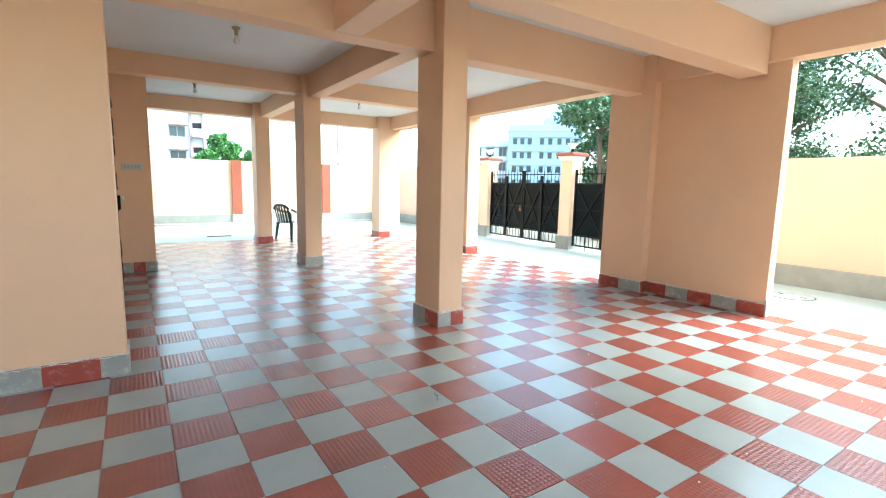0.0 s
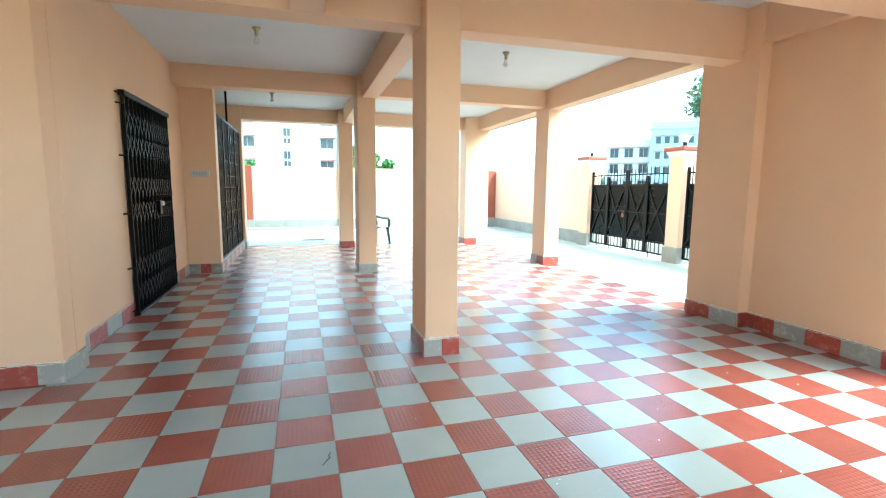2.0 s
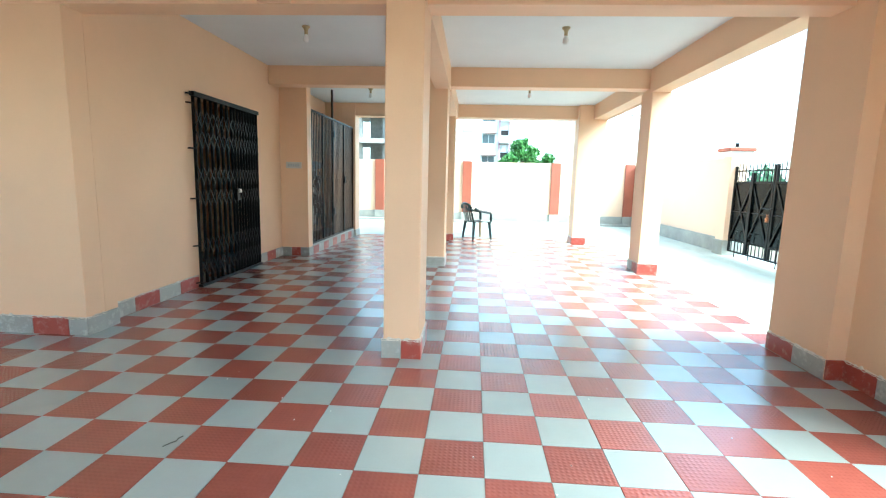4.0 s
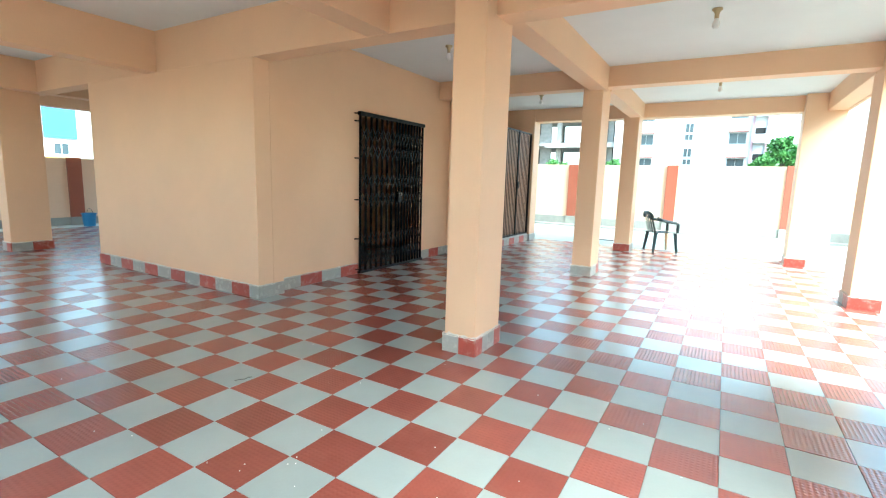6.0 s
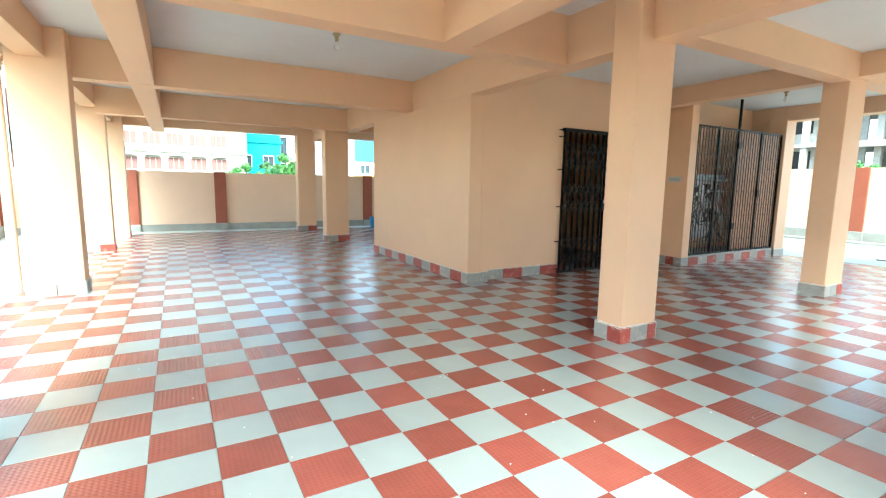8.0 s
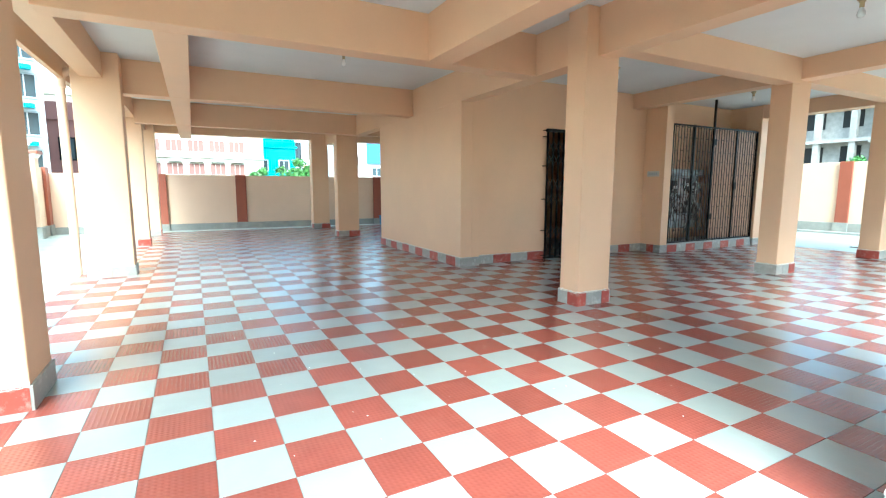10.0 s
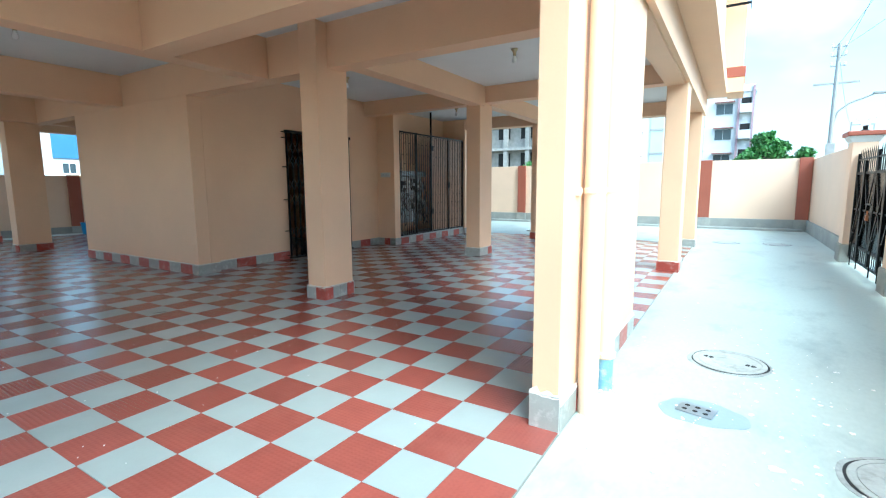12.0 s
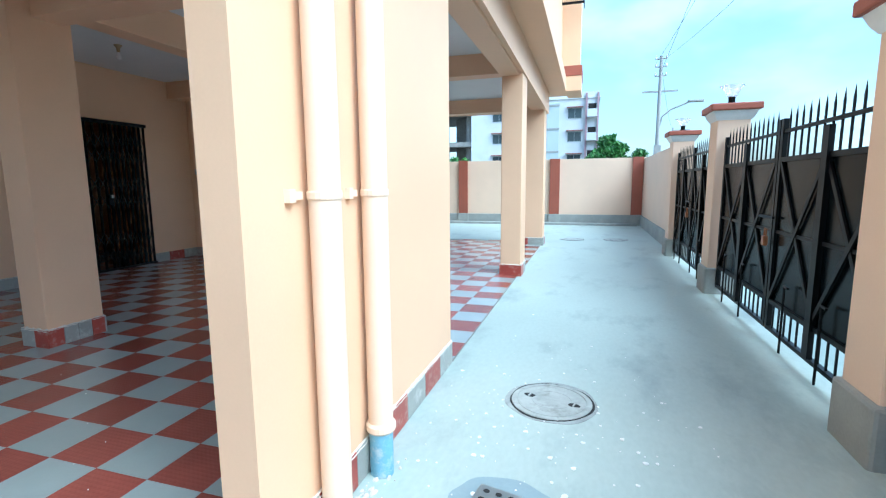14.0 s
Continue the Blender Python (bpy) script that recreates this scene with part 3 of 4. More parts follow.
part("padlock", boxes((0.07, 0.1, 0.865, 0.905, 1.1, 1.15), bevel=0.008), M_switch, sg, "shiny steel padlock")

sw = thing("switch_plate", pose(0.01, 8.05, 1.52), "white plastic switch plate on the wall", "switch")
part("plate", boxes((-0.13, 0.13, -0.02, -0.001, -0.05, 0.05), bevel=0.005), M_switch, sw)
for n in range(5):
    part("switch_key", boxes((-0.095 + n * 0.04, -0.065 + n * 0.04, -0.027, -0.019, -0.025, 0.025), bevel=0.003), M_bldg_grey, sw)

M_cage = material("dark_brown_enamel", (0.035, 0.018, 0.012), 0.4, 0.2, 6, 90, 0.05)
mc = thing("meter_cage", pose(0.2, 8.27, 0.17), "dark barred steel cage with a brown sheeted door before electricity meters", "meter cage")
CW = 2.8
part("sheet", boxes((-0.012, 0.004, 1.3, CW - 0.04, 0.04, 2.26)), M_bsheet, mc, "brown painted steel sheet")
part("frame", boxes((0, 0.03, 0, CW, 0.0, 0.03), (0, 0.03, 0, CW, 2.27, 2.3), (0, 0.03, 0, 0.03, 0.031, 2.269), (0, 0.03, CW - 0.03, CW, 0.031, 2.269)), M_black, mc)
bm = bmesh.new()
box(bm, 0.008, 0.02, -0.005, 0.005, 0.031, 2.269)
me = mesh_of("bar", bm, M_cage)
bm = bmesh.new()
box(bm, 0.009, 0.018, 0.007, 0.078, -0.006, 0.006)
me2 = mesh_of("tie", bm, M_cage)
nb = 33
for n in range(1, nb):
    piece("bar", me, mc, Matrix.Translation((0, n * CW / nb, 0)))
    for k in range(5):
        piece("tie", me2, mc, Matrix.Translation((0, n * CW / nb, 0.25 + 0.45 * k + (0.2 if n % 2 else 0))))
part("post", boxes((-0.002, 0.032, 0.63, 0.66, 0.0, 2.31)), M_black, mc)
part("tall_post", boxes((-0.005, 0.03, 1.25, 1.285, 0.0, CEIL - 0.18)), M_black, mc, "tall black post up to the ceiling")
part("post", boxes((-0.002, 0.032, 2.03, 2.06, 0.0, 2.31)), M_black, mc)
part("latch", boxes((0.04, 0.07, 1.98, 2.06, 1.05, 1.2), bevel=0.004), M_black, mc)
for z in (0.5, 2.0):
    part("hinge", boxes((0.045, 0.06, 1.22, 1.31, z - 0.06, z + 0.06)), M_black, mc)

M_panel = material("pale_meter_panel", (0.52, 0.55, 0.56), 0.5, 0.12, 5, 60, 0.05, (0.35, 0.36, 0.36), 0.5)
mb = thing("meter_board", pose(-0.19, 8.44, 0.3), "pale board crowded with electricity meters and loose cables", "meter board")
part("board", boxes((-0.22, 0.05, 0, 1.2, 0.12, 1.2), bevel=0.006), M_panel, mb)
part("busbar_box", boxes((-0.2, 0.16, 0, 1.24, 1.201, 1.33), bevel=0.008), M_meterboard, mb, "blue grey busbar box")
for z in (0.42, 0.8):
    part("rail", boxes((0.052, 0.08, 0.02, 1.18, z, z + 0.03)), M_meterboard, mb)
random.seed(5)
for k in range(12):
    y, z = 0.06 + (k % 6) * 0.19 + random.uniform(-0.015, 0.015), 0.46 + (k // 6) * 0.4 + random.uniform(-0.04, 0.03)
    w = random.uniform(0.1, 0.15)
    dark = k % 6 in (3, 4) or k == 7
    meter = part("meter", boxes((0.081, 0.17, y, y + w, z, z + random.uniform(0.2, 0.27)), bevel=0.012), M_black if dark else M_switch, mb, "black meter case" if dark else "")
    part("dial", boxes((0.171, 0.175, y + 0.025, y + w - 0.025, z + 0.1, z + 0.16)), M_switch if dark else M_meterboard, meter)
for k in range(34):
    b2 = bmesh.new()
    y, z = random.choice([random.uniform(0.08, 0.5), random.uniform(0.6, 1.15)]), random.uniform(0.5, 1.2)
    pts = [Vector((0.19, y, z))]
    turn = random.uniform(-0.6, 0.6)
    for j in range(9):
        turn += random.uniform(-0.5, 0.5)
        pts.append(pts[-1] + Vector((random.uniform(-0.006, 0.01), 0.06 * math.sin(turn), -0.06 * math.cos(turn) - 0.01)))
    tube(b2, [q for q in pts if q.z > 0.02 and -0.02 < q.y < 1.25], 0.008, 5)
    part("cable", b2, random.choice([M_cable, M_cable, M_switch]), mb)
for k in range(4):
    b2 = bmesh.new()
    y, z, r = 0.16 + 0.07 * k, 0.8 - 0.05 * k, 0.1 + 0.02 * k
    tube(b2, [(0.2 + 0.004 * k, y + r * math.sin(a), z + r * math.cos(a)) for a in (2 * math.pi * j / 16 for j in range(17))], 0.007, 5)
    part("cable_coil", b2, M_cable, mb)


def ceiling_bulb(x, y):
    o = thing("ceiling_bulb", pose(x, y, CEIL), "white bulb in a brass batten holder on the ceiling", "light bulb", "ceiling bulbs")
    b2 = bmesh.new()
    lathe(b2, [(0.045, -0.002), (0.045, -0.015), (0.028, -0.03), (0.02, -0.05), (0.02, -0.085), (0.017, -0.09)], 16)
    part("holder", b2, M_brass, o, smooth=True)
    b2 = bmesh.new()
    lathe(b2, [(0.014, -0.085), (0.018, -0.1), (0.03, -0.125), (0.033, -0.15), (0.026, -0.172), (0.006, -0.182)], 16)
    part("bulb", b2, M_bulb, o, smooth=True)


for x, y in ((3.96, 5.8), (1.05, 5.8), (3.96, 9.2), (1.0, 9.4), (-0.12, 2.0), (-3.9, 2.0), (-7.2, 2.0)):
    ceiling_bulb(x, y)

# plastic armchair
ch = thing("plastic_armchair", pose(3.12, 11.3, 0.0, 0, 0, -62), "dark green moulded plastic armchair with one tan leg", "chair")
bm = bmesh.new()
N = 8
grid = [[bm.verts.new(((i / N - 0.5) * 0.44 * (1 - 0.08 * j / N), (0.5 - j / N) * 0.42, 0.42 - 0.022 * math.sin(math.pi * i / N) * math.sin(math.pi * j / N) - 0.02 * j / N - (0.02 if j == 0 else 0))) for i in range(N + 1)] for j in range(N + 1)]
for j in range(N):
    for i in range(N):
        bm.faces.new((grid[j][i], grid[j][i + 1], grid[j + 1][i + 1], grid[j + 1][i]))
bmesh.ops.solidify(bm, geom=bm.faces[:], thickness=0.02)
part("seat", bm, M_plastic, ch, smooth=True)


def backpoint(u, v):
    a = (u - 0.5) * 1.7
    return Vector((0.235 * math.sin(a) / math.sin(0.85), -0.24 + 0.09 * (1 - math.cos(a)) * 1.5 - 0.1 * v, 0.4 + 0.42 * v - 0.1 * (abs(u - 0.5) * 2) ** 3 * v))


bm = bmesh.new()
tube(bm, [backpoint(u / 12, 1) for u in range(13)], 0.032, 8)
part("top_rail", bm, M_plastic, ch)
for u0, u1 in ((0.0, 0.16), (0.2, 0.33), (0.37, 0.485), (0.515, 0.63), (0.67, 0.8), (0.84, 1.0)):
    bm = bmesh.new()
    rows = [[bm.verts.new(backpoint(u, v / 6)) for u in (u0, (u0 + u1) / 2, u1)] for v in range(7)]
    for a, b in zip(rows, rows[1:]):
        for i in range(2):
            bm.faces.new((a[i], a[i + 1], b[i + 1], b[i]))
    bmesh.ops.solidify(bm, geom=bm.faces[:], thickness=0.014)
    part("back_slat", bm, M_plastic, ch)
for s in (-1, 1):
    bm = bmesh.new()
    tube(bm, [(s * 0.235, -0.21, 0.72), (s * 0.262, -0.1, 0.665), (s * 0.27, 0.05, 0.64), (s * 0.265, 0.17, 0.625), (s * 0.258, 0.215, 0.59), (s * 0.252, 0.22, 0.42)], 0.03, 8)
    part("armrest", bm, M_plastic, ch)
    for y in (0.19, -0.2):
        bm = bmesh.new()
        rod(bm, (s * 0.262, y * 1.22, 0.0), (s * 0.215, y, 0.41), 0.024, 8, 0.042)
        tan = s == -1 and y > 0
        part("leg", bm, M_tan if tan else M_plastic, ch, "faded tan leg" if tan else "")

# rain pipes on the panel wall
for n, (y, z0) in enumerate(((2.53, OUT), (2.92, 0.21))):
    p = thing("rain_pipe", pose(5.858, y, 0), ("peach painted rain pipe clamped to the wall", "peach painted rain pipe over a blue stub")[n], "pipe", "rain pipes")
    b2 = bmesh.new()
    lathe(b2, [(0.055, z0), (0.055, z0 + 0.004), (0.055, 3.12), (0.055, 3.13)], 24)
    part("pipe", b2, M_pipe, p, smooth=True)
    b2 = bmesh.new()
    lathe(b2, [(0.058, 1.225), (0.06, 1.23), (0.06, 1.25), (0.058, 1.255)], 20)
    box(b2, -0.074, -0.052, -0.11, -0.05, 1.227, 1.253)
    box(b2, -0.072, -0.045, -0.13, -0.1, 1.218, 1.262)
    part("clamp", b2, M_pipe, p, "painted pipe clamp")
    if n:
        b2 = bmesh.new()
        lathe(b2, [(0.058, 0.185), (0.066, 0.195), (0.066, 0.22), (0.058, 0.23)], 20)
        part("collar", b2, M_pipe, p)
        b2 = bmesh.new()
        lathe(b2, [(0.053, OUT), (0.053, OUT + 0.004), (0.053, 0.186), (0.053, 0.19)], 24)
        part("stub", b2, M_bluepipe, p, "weathered blue pipe stub", smooth=True)
p = thing("rain_pipe", pose(-2.08, -1.4, 0), "peach painted rain pipe beside a column", "pipe", "rain pipes")
b2 = bmesh.new()
lathe(b2, [(0.055, OUT), (0.055, OUT + 0.004), (0.055, 2.69), (0.055, 2.7)], 24)
part("pipe", b2, M_pipe, p, smooth=True)
b2 = bmesh.new()
lathe(b2, [(0.06, 2.58), (0.07, 2.6), (0.07, 2.7), (0.06, 2.72)], 20)
part("collar", b2, M_pipe, p)
b2 = bmesh.new()
tube(b2, [(0, 0, 2.7), (0, 0.03, 2.78), (0, 0.12, 2.84)], 0.057, 14)
part("elbow", b2, M_pipe, p)
b2 = bmesh.new()
lathe(b2, [(0.058, 1.225), (0.06, 1.23), (0.06, 1.25), (0.058, 1.255)], 20)
part("clamp", b2, M_pipe, p, "painted pipe clamp")

# mortar rubble at the pipe's foot
bm = bmesh.new()
random.seed(9)
for k in range(190):
    x, y, r = 5.83 + abs(random.gauss(0, 0.055)), random.gauss(2.5, 0.24), random.choice([0.002, 0.003, 0.004, 0.005, 0.008, 0.012])
    if y < 2.02 or (5.795 > x and y > 2.19):
        continue
    bmesh.ops.create_icosphere(bm, subdivisions=1, radius=r, matrix=pose(x, y, OUT + r * 0.25, random.uniform(0, 90), random.uniform(0, 90), 0) @ Matrix.Diagonal((1, 1.4, 0.7, 1)))
for v in bm.verts:
    v.co += Vector((random.uniform(-1, 1), random.uniform(-1, 1), random.uniform(-1, 1))) * 0.0015
tagged(part("mortar_rubble", bm, M_mortar), "crumbs of pale mortar at the wall foot", "rubble", kind="stuff")


def disc(bm, x, y, r, z0, z1, sides=28, wob=0.0, sy=1.0):
    vs = []
    ph = random.uniform(0, 6)
    for z in (z0, z1):
        vs.append([bm.verts.new((x + r * (1 + wob * math.sin(3 * a + ph) + wob * 0.6 * math.sin(7 * a + 2 * ph)) * math.cos(a), y + sy * r * (1 + wob * math.sin(3 * a + ph) + wob * 0.6 * math.sin(7 * a + 2 * ph)) * math.sin(a), z)) for a in (2 * math.pi * i / sides for i in range(sides))])
    bm.faces.new(vs[1])
    bm.faces.new(vs[0][::-1])
    for i in range(sides):
        bm.faces.new((vs[0][i], vs[0][(i + 1) % sides], vs[1][(i + 1) % sides], vs[1][i]))


def manhole(x, y, r, turn):
    g = thing("manhole_cover", pose(x, y, OUT, 0, 0, turn), "round cement manhole cover with two lifting holes", "manhole cover", "manhole covers")
    b2 = bmesh.new()
    disc(b2, 0, 0, r * 1.14, -0.01, 0.0022, 60, 0.022)
    part("mortar_collar", b2, M_collar, g, "ragged mortar collar")
    b2 = bmesh.new()
    disc(b2, 0, 0, r * 1.045, -0.01, 0.0042, 60, 0.014)
    part("joint", b2, M_hole, g)
    b2 = bmesh.new()
    lathe(b2, [(r, -0.01), (r, 0.006), (r * 0.985, 0.009), (r * 0.87, 0.009), (r * 0.862, 0.005), (r * 0.845, 0.005), (r * 0.84, 0.009), (r * 0.5, 0.0095), (r * 0.494, 0.0075), (r * 0.48, 0.0075), (r * 0.475, 0.0095), (0.02, 0.01)], 48)
    part("cover", b2, M_iron, g)
    for s in (-1, 1):
        b2 = bmesh.new()
        disc(b2, s * r * 0.58, 0.0, r * 0.15, 0.0085, 0.0105, 16, 0.08, 0.62)
        hole = part("lifting_hole", b2, M_hole, g)
        b2 = bmesh.new()
        rod(b2, (s * r * 0.58, -r * 0.1, 0.012), (s * r * 0.58, r * 0.1, 0.012), 0.005, 6)
        part("lifting_bar", b2, M_iron, hole)


manhole(6.54, 3.84, 0.235, -15)
manhole(7.25, 2.53, 0.245, 80)
manhole(6.39, 12.2, 0.24, 10)
manhole(7.33, 12.3, 0.24, 40)

bm = bmesh.new()
disc(bm, 6.42, 2.86, 0.23, OUT - 0.01, OUT + 0.0015, 48, 0.045, 0.72)
structure("damp_patch", bm, M_wet, "smooth damp cement patch round the drain", "patch")
dg = thing("drain_grating", pose(6.39, 2.87, OUT + 0.003, 0, 0, -12), "square steel floor drain grating", "drain")
part("plate", boxes((-0.095, 0.095, -0.065, 0.065, -0.003, 0.006), bevel=0.002), M_steel, dg)
for n in range(6):
    b2 = bmesh.new()
    disc(b2, -0.055 + 0.055 * (n % 3), -0.028 + 0.056 * (n // 3), 0.014, 0.005, 0.0085, 12, 0.05, 0.8)
    part("slot", b2, M_hole, dg)
bm = bmesh.new()
random.seed(3)
for n in range(260):
    x, y = random.gauss(6.55, 0.45), random.gauss(3.1, 0.95)
    if x < 5.9:
        continue
    disc(bm, x, y, random.choice([0.003, 0.004, 0.006, 0.01]) * random.uniform(0.7, 1.3), OUT - 0.004, OUT + 0.002 + n * 0.00001, 9, 0.15)
for x, y, r in ((6.74, 2.42, 0.034), (6.81, 2.36, 0.02), (6.9, 2.47, 0.014), (7.05, 2.38, 0.016), (6.66, 2.98, 0.013), (7.0, 3.05, 0.015)):
    disc(bm, x, y, r, OUT - 0.004, OUT + 0.0042, 18, 0.16, 0.7)
tagged(part("paint_drops", bm, M_splash), "dried white paint drops on the driveway", "paint drops", kind="stuff")
bm = bmesh.new()
for n in range(70):
    x, y = random.uniform(0.3, 5.6), random.uniform(0.0, 3.4)
    disc(bm, x, y, random.uniform(0.0015, 0.0045), -0.003, 0.0015 + n * 0.00001, 8, 0.2)
tagged(part("paint_specks", bm, M_splash), "dried paint specks on the tiles", "paint drops", kind="stuff")

bm = bmesh.new()
tube(bm, [(1.571, 2.437, 0.001), (1.56, 2.41, 0.001), (1.566, 2.39, 0.001), (1.548, 2.37, 0.001), (1.53, 2.335, 0.001)], 0.003, 5)
tagged(part("stray_wire", bm, M_cable), "short bent bit of dark wire lying on the tiles", "wire")
bm = bmesh.new()
rod(bm, (1.45, 12.64, OUT + 0.012), (2.0, 12.62, OUT + 0.012), 0.012, 7)
tagged(part("stick", bm, M_bark), "thin dark stick lying on the driveway", "stick")

bk = thing("bucket", pose(-9.2, 5.95, OUT), "blue plastic bucket by the boundary wall", "bucket")
b2 = bmesh.new()
lathe(b2, [(0.12, 0), (0.15, 0.3), (0.16, 0.3), (0.16, 0.32), (0.145, 0.32), (0.115, 0.02)], 20)
part("pail", b2, M_bucket, bk)
b2 = bmesh.new()
tube(b2, [(0.15 * math.cos(a), 0.02, 0.3 + 0.13 * math.sin(a)) for a in (math.pi * i / 8 for i in range(9))], 0.005, 5)
part("bail", b2, M_black, bk)


# ---- beyond the yard ----
def ring(x0, x1, z0, z1, t, y0, y1):
    """A rectangular frame of width t round an opening."""
    bm = bmesh.new()
    loops = [[bm.verts.new(c) for c in ((x0 - d, y, z0 - d), (x1 + d, y, z0 - d), (x1 + d, y, z1 + d), (x0 - d, y, z1 + d))] for d, y in ((t, y0), (0, y0), (0, y1), (t, y1))]
    for a, b in zip(loops, loops[1:] + loops[:1]):
        for i in range(4):
            bm.faces.new((a[i], a[(i + 1) % 4], b[(i + 1) % 4], b[i]))
    return bm


def window_on(g, x, z, w, h, mat, shade, split=2, pane=None):
    """A window on the facade y = 0, facing -y."""
    f = part("window", ring(x - w / 2, x + w / 2, z, z + h, 0.06, -0.05, -0.005), mat, g)
    for k in range(1, split):
        part("mullion", boxes((x - w / 2 + w * k / split - 0.02, x - w / 2 + w * k / split + 0.02, -0.045, -0.015, z, z + h)), mat, f)
    part("pane", boxes((x - w / 2, x + w / 2, -0.014, -0.004, z, z + h)), pane or M_glass, f)
    if shade:
        part("sunshade", boxes((x - w / 2 - 0.2, x + w / 2 + 0.2, -0.5, -0.052, z + h + 0.12, z + h + 0.22)), shade, f)


def building(m, w, d, h, mat, label, wins, winmat=M_white, shade=None, bands=(), pane=None, split=2, roof=True):
    g = thing("building", m, label, "building")
    part("wall", boxes((0, w, 0, d, -1, h)), mat, g)
    if roof:
        part("parapet", boxes((-0.15, w + 0.15, -0.15, d + 0.15, h - 0.001, h + 0.15), (0, w, 0, 0.15, h + 0.151, h + 0.8), (0, w, d - 0.15, d, h + 0.151, h + 0.8), (0, 0.15, 0.16, d - 0.16, h + 0.151, h + 0.8), (w - 0.15, w, 0.16, d - 0.16, h + 0.151, h + 0.8)), mat, g)
    for x, z, ww, hh in wins:
        window_on(g, x, z, ww, hh, winmat, shade, split, pane)
    for x0, x1, z0, z1, y, bm_ in bands:
        part("band", boxes((x0, x1, -y, -0.002, z0, z1)), bm_, g)
    return g


# white apartment house to the north
apartment = building(pose(-8.6, 64, -0.4), 16.2, 9, 12.0, M_bldg_white, "white four-storey apartment block with pale stair panels",
                     [(x, z, 1.6, 1.15) for z in (1.0, 3.95, 6.8, 9.65) for x in (3.75, 13.35)], M_bldg_grey, M_bldg_pink,
                     [(x, x + 1.5, 0.0, 11.6, 0.1, M_bldg_panel) for x in (5.6, 9.95)] + [(x - 0.02, x + 1.52, z, z + 0.22, 0.16, M_pole) for x in (5.6, 9.95) for z in (2.6, 5.45, 8.3, 11.2)]
                     + [(14.62, 14.85, 0, 12.6, 0.3, M_bldg_mauve), (16.0, 16.22, 0, 12.6, 0.3, M_bldg_mauve)])
for z in (2.0, 4.85, 7.7, 10.55):
    for x in (8.2, 8.65):
        window_on(apartment, x, z + 0.5, 0.36, 0.95, M_bldg_grey, None, 1)
        window_on(apartment, x, z - 0.4, 0.36, 0.6, M_bldg_grey, None, 1)
for z in (1.3, 4.15, 7.0, 9.85):
    part("balcony_recess", boxes((14.95, 15.9, -0.03, -0.003, z, z + 1.5)), M_hole, apartment)
    part("balcony", boxes((14.86, 15.99, -0.9, -0.031, z - 0.2, z), (14.86, 15.99, -0.9, -0.8, z + 0.001, z + 0.75)), M_bldg_white, apartment)

# unfinished concrete frame
uf = thing("unfinished_building", pose(-27.5, 66, -0.97) @ Matrix.Scale(1.75, 4), "grey unfinished concrete frame building with open floors", "building")
for k in range(4):
    part("slab", boxes((0, 10.5, 0, 8, 2.4 * k + 1.9, 2.4 * k + 2.12)), M_roughcement, uf)
    part("ledge", boxes((5.5, 10.9, -0.9, -0.002, 2.4 * k + 1.7, 2.4 * k + 2.05)), M_roughcement, uf)
for k in range(6):
    for y in (0.1, 7.5):
        part("pier", boxes((0.1 + 2.0 * k, 0.45 + 2.0 * k, y, y + 0.35, -1, 9.6)), M_roughcement, uf)
part("infill", boxes((0.5, 5.4, 0.9, 1.1, -1, 9.4), (8.5, 10.0, 2.9, 3.1, -1, 7.0)), M_roughcement, uf)
for k in range(3):
    for x in (1.3, 3.4):
        part("opening", boxes((x, x + 1.1, 0.86, 0.899, 2.4 * k + 0.5, 2.4 * k + 1.7)), M_hole, uf)
building(pose(-44, 62, -0.97, 0, 0, 8) @ Matrix.Scale(1.7, 4), 9, 6, 7.4, M_white, "raw white plastered house with empty window openings", [(x, z, 1.2, 1.2) for z in (0.9, 3.2, 5.4) for x in (1.5, 4.4, 7.4)], M_roughcement, M_roughcement, pane=M_hole, split=1)

# west side
wc = building(pose(-29, -9.4, 0, 0, 0, 90), 14, 8, 6.6, M_bldg_cream, "cream house with arched pink shuttered windows",
              [(x, z, 0.9, 0.72) for z in (2.1, 3.6) for x in (4.8, 6.1, 7.35, 8.6, 9.85, 11.1, 12.3)], M_bldg_cream, None, [(0, 14, 3.2, 3.4, 0.12, M_bldg_cream)], M_bldg_pink, 3)
for x in (4.8, 6.1, 7.35, 8.6, 9.85, 11.1, 12.3):
    b2 = bmesh.new()
    disc(b2, 0, 0, 0.45, 0.05, 0.3, 20)
    bmesh.ops.bisect_plane(b2, geom=b2.verts[:] + b2.edges[:] + b2.faces[:], plane_co=(0, 0.16, 0), plane_no=(0, -1, 0), clear_outer=True)
    o = part("window_hood", b2, M_roughcement, wc)
    o.matrix_basis = pose(x, 0.05, 2.76, 90, 0, 0)
building(pose(-33.5, 4.2, 0, 0, 0, 90), 3.4, 6, 4.4, M_bldg_teal, "small teal painted house with white windows", [(0.9, 2.6, 0.7, 0.8), (2.5, 2.6, 0.7, 0.8)], M_white, None)
building(pose(-38.5, 7.9, 0, 0, 0, 90), 3.6, 6, 7.5, M_bldg_white, "white house with yellow piers and dark windows", [(x, z, 0.6, 1.4) for z in (1.6, 3.9, 6.0) for x in (0.8, 2.2)], M_black, None, [(0.2, 0.45, 0, 3.3, 0.2, M_bldg_yellow), (1.4, 1.65, 0, 3.3, 0.2, M_bldg_yellow), (2.8, 3.05, 0, 3.3, 0.2, M_bldg_yellow)])
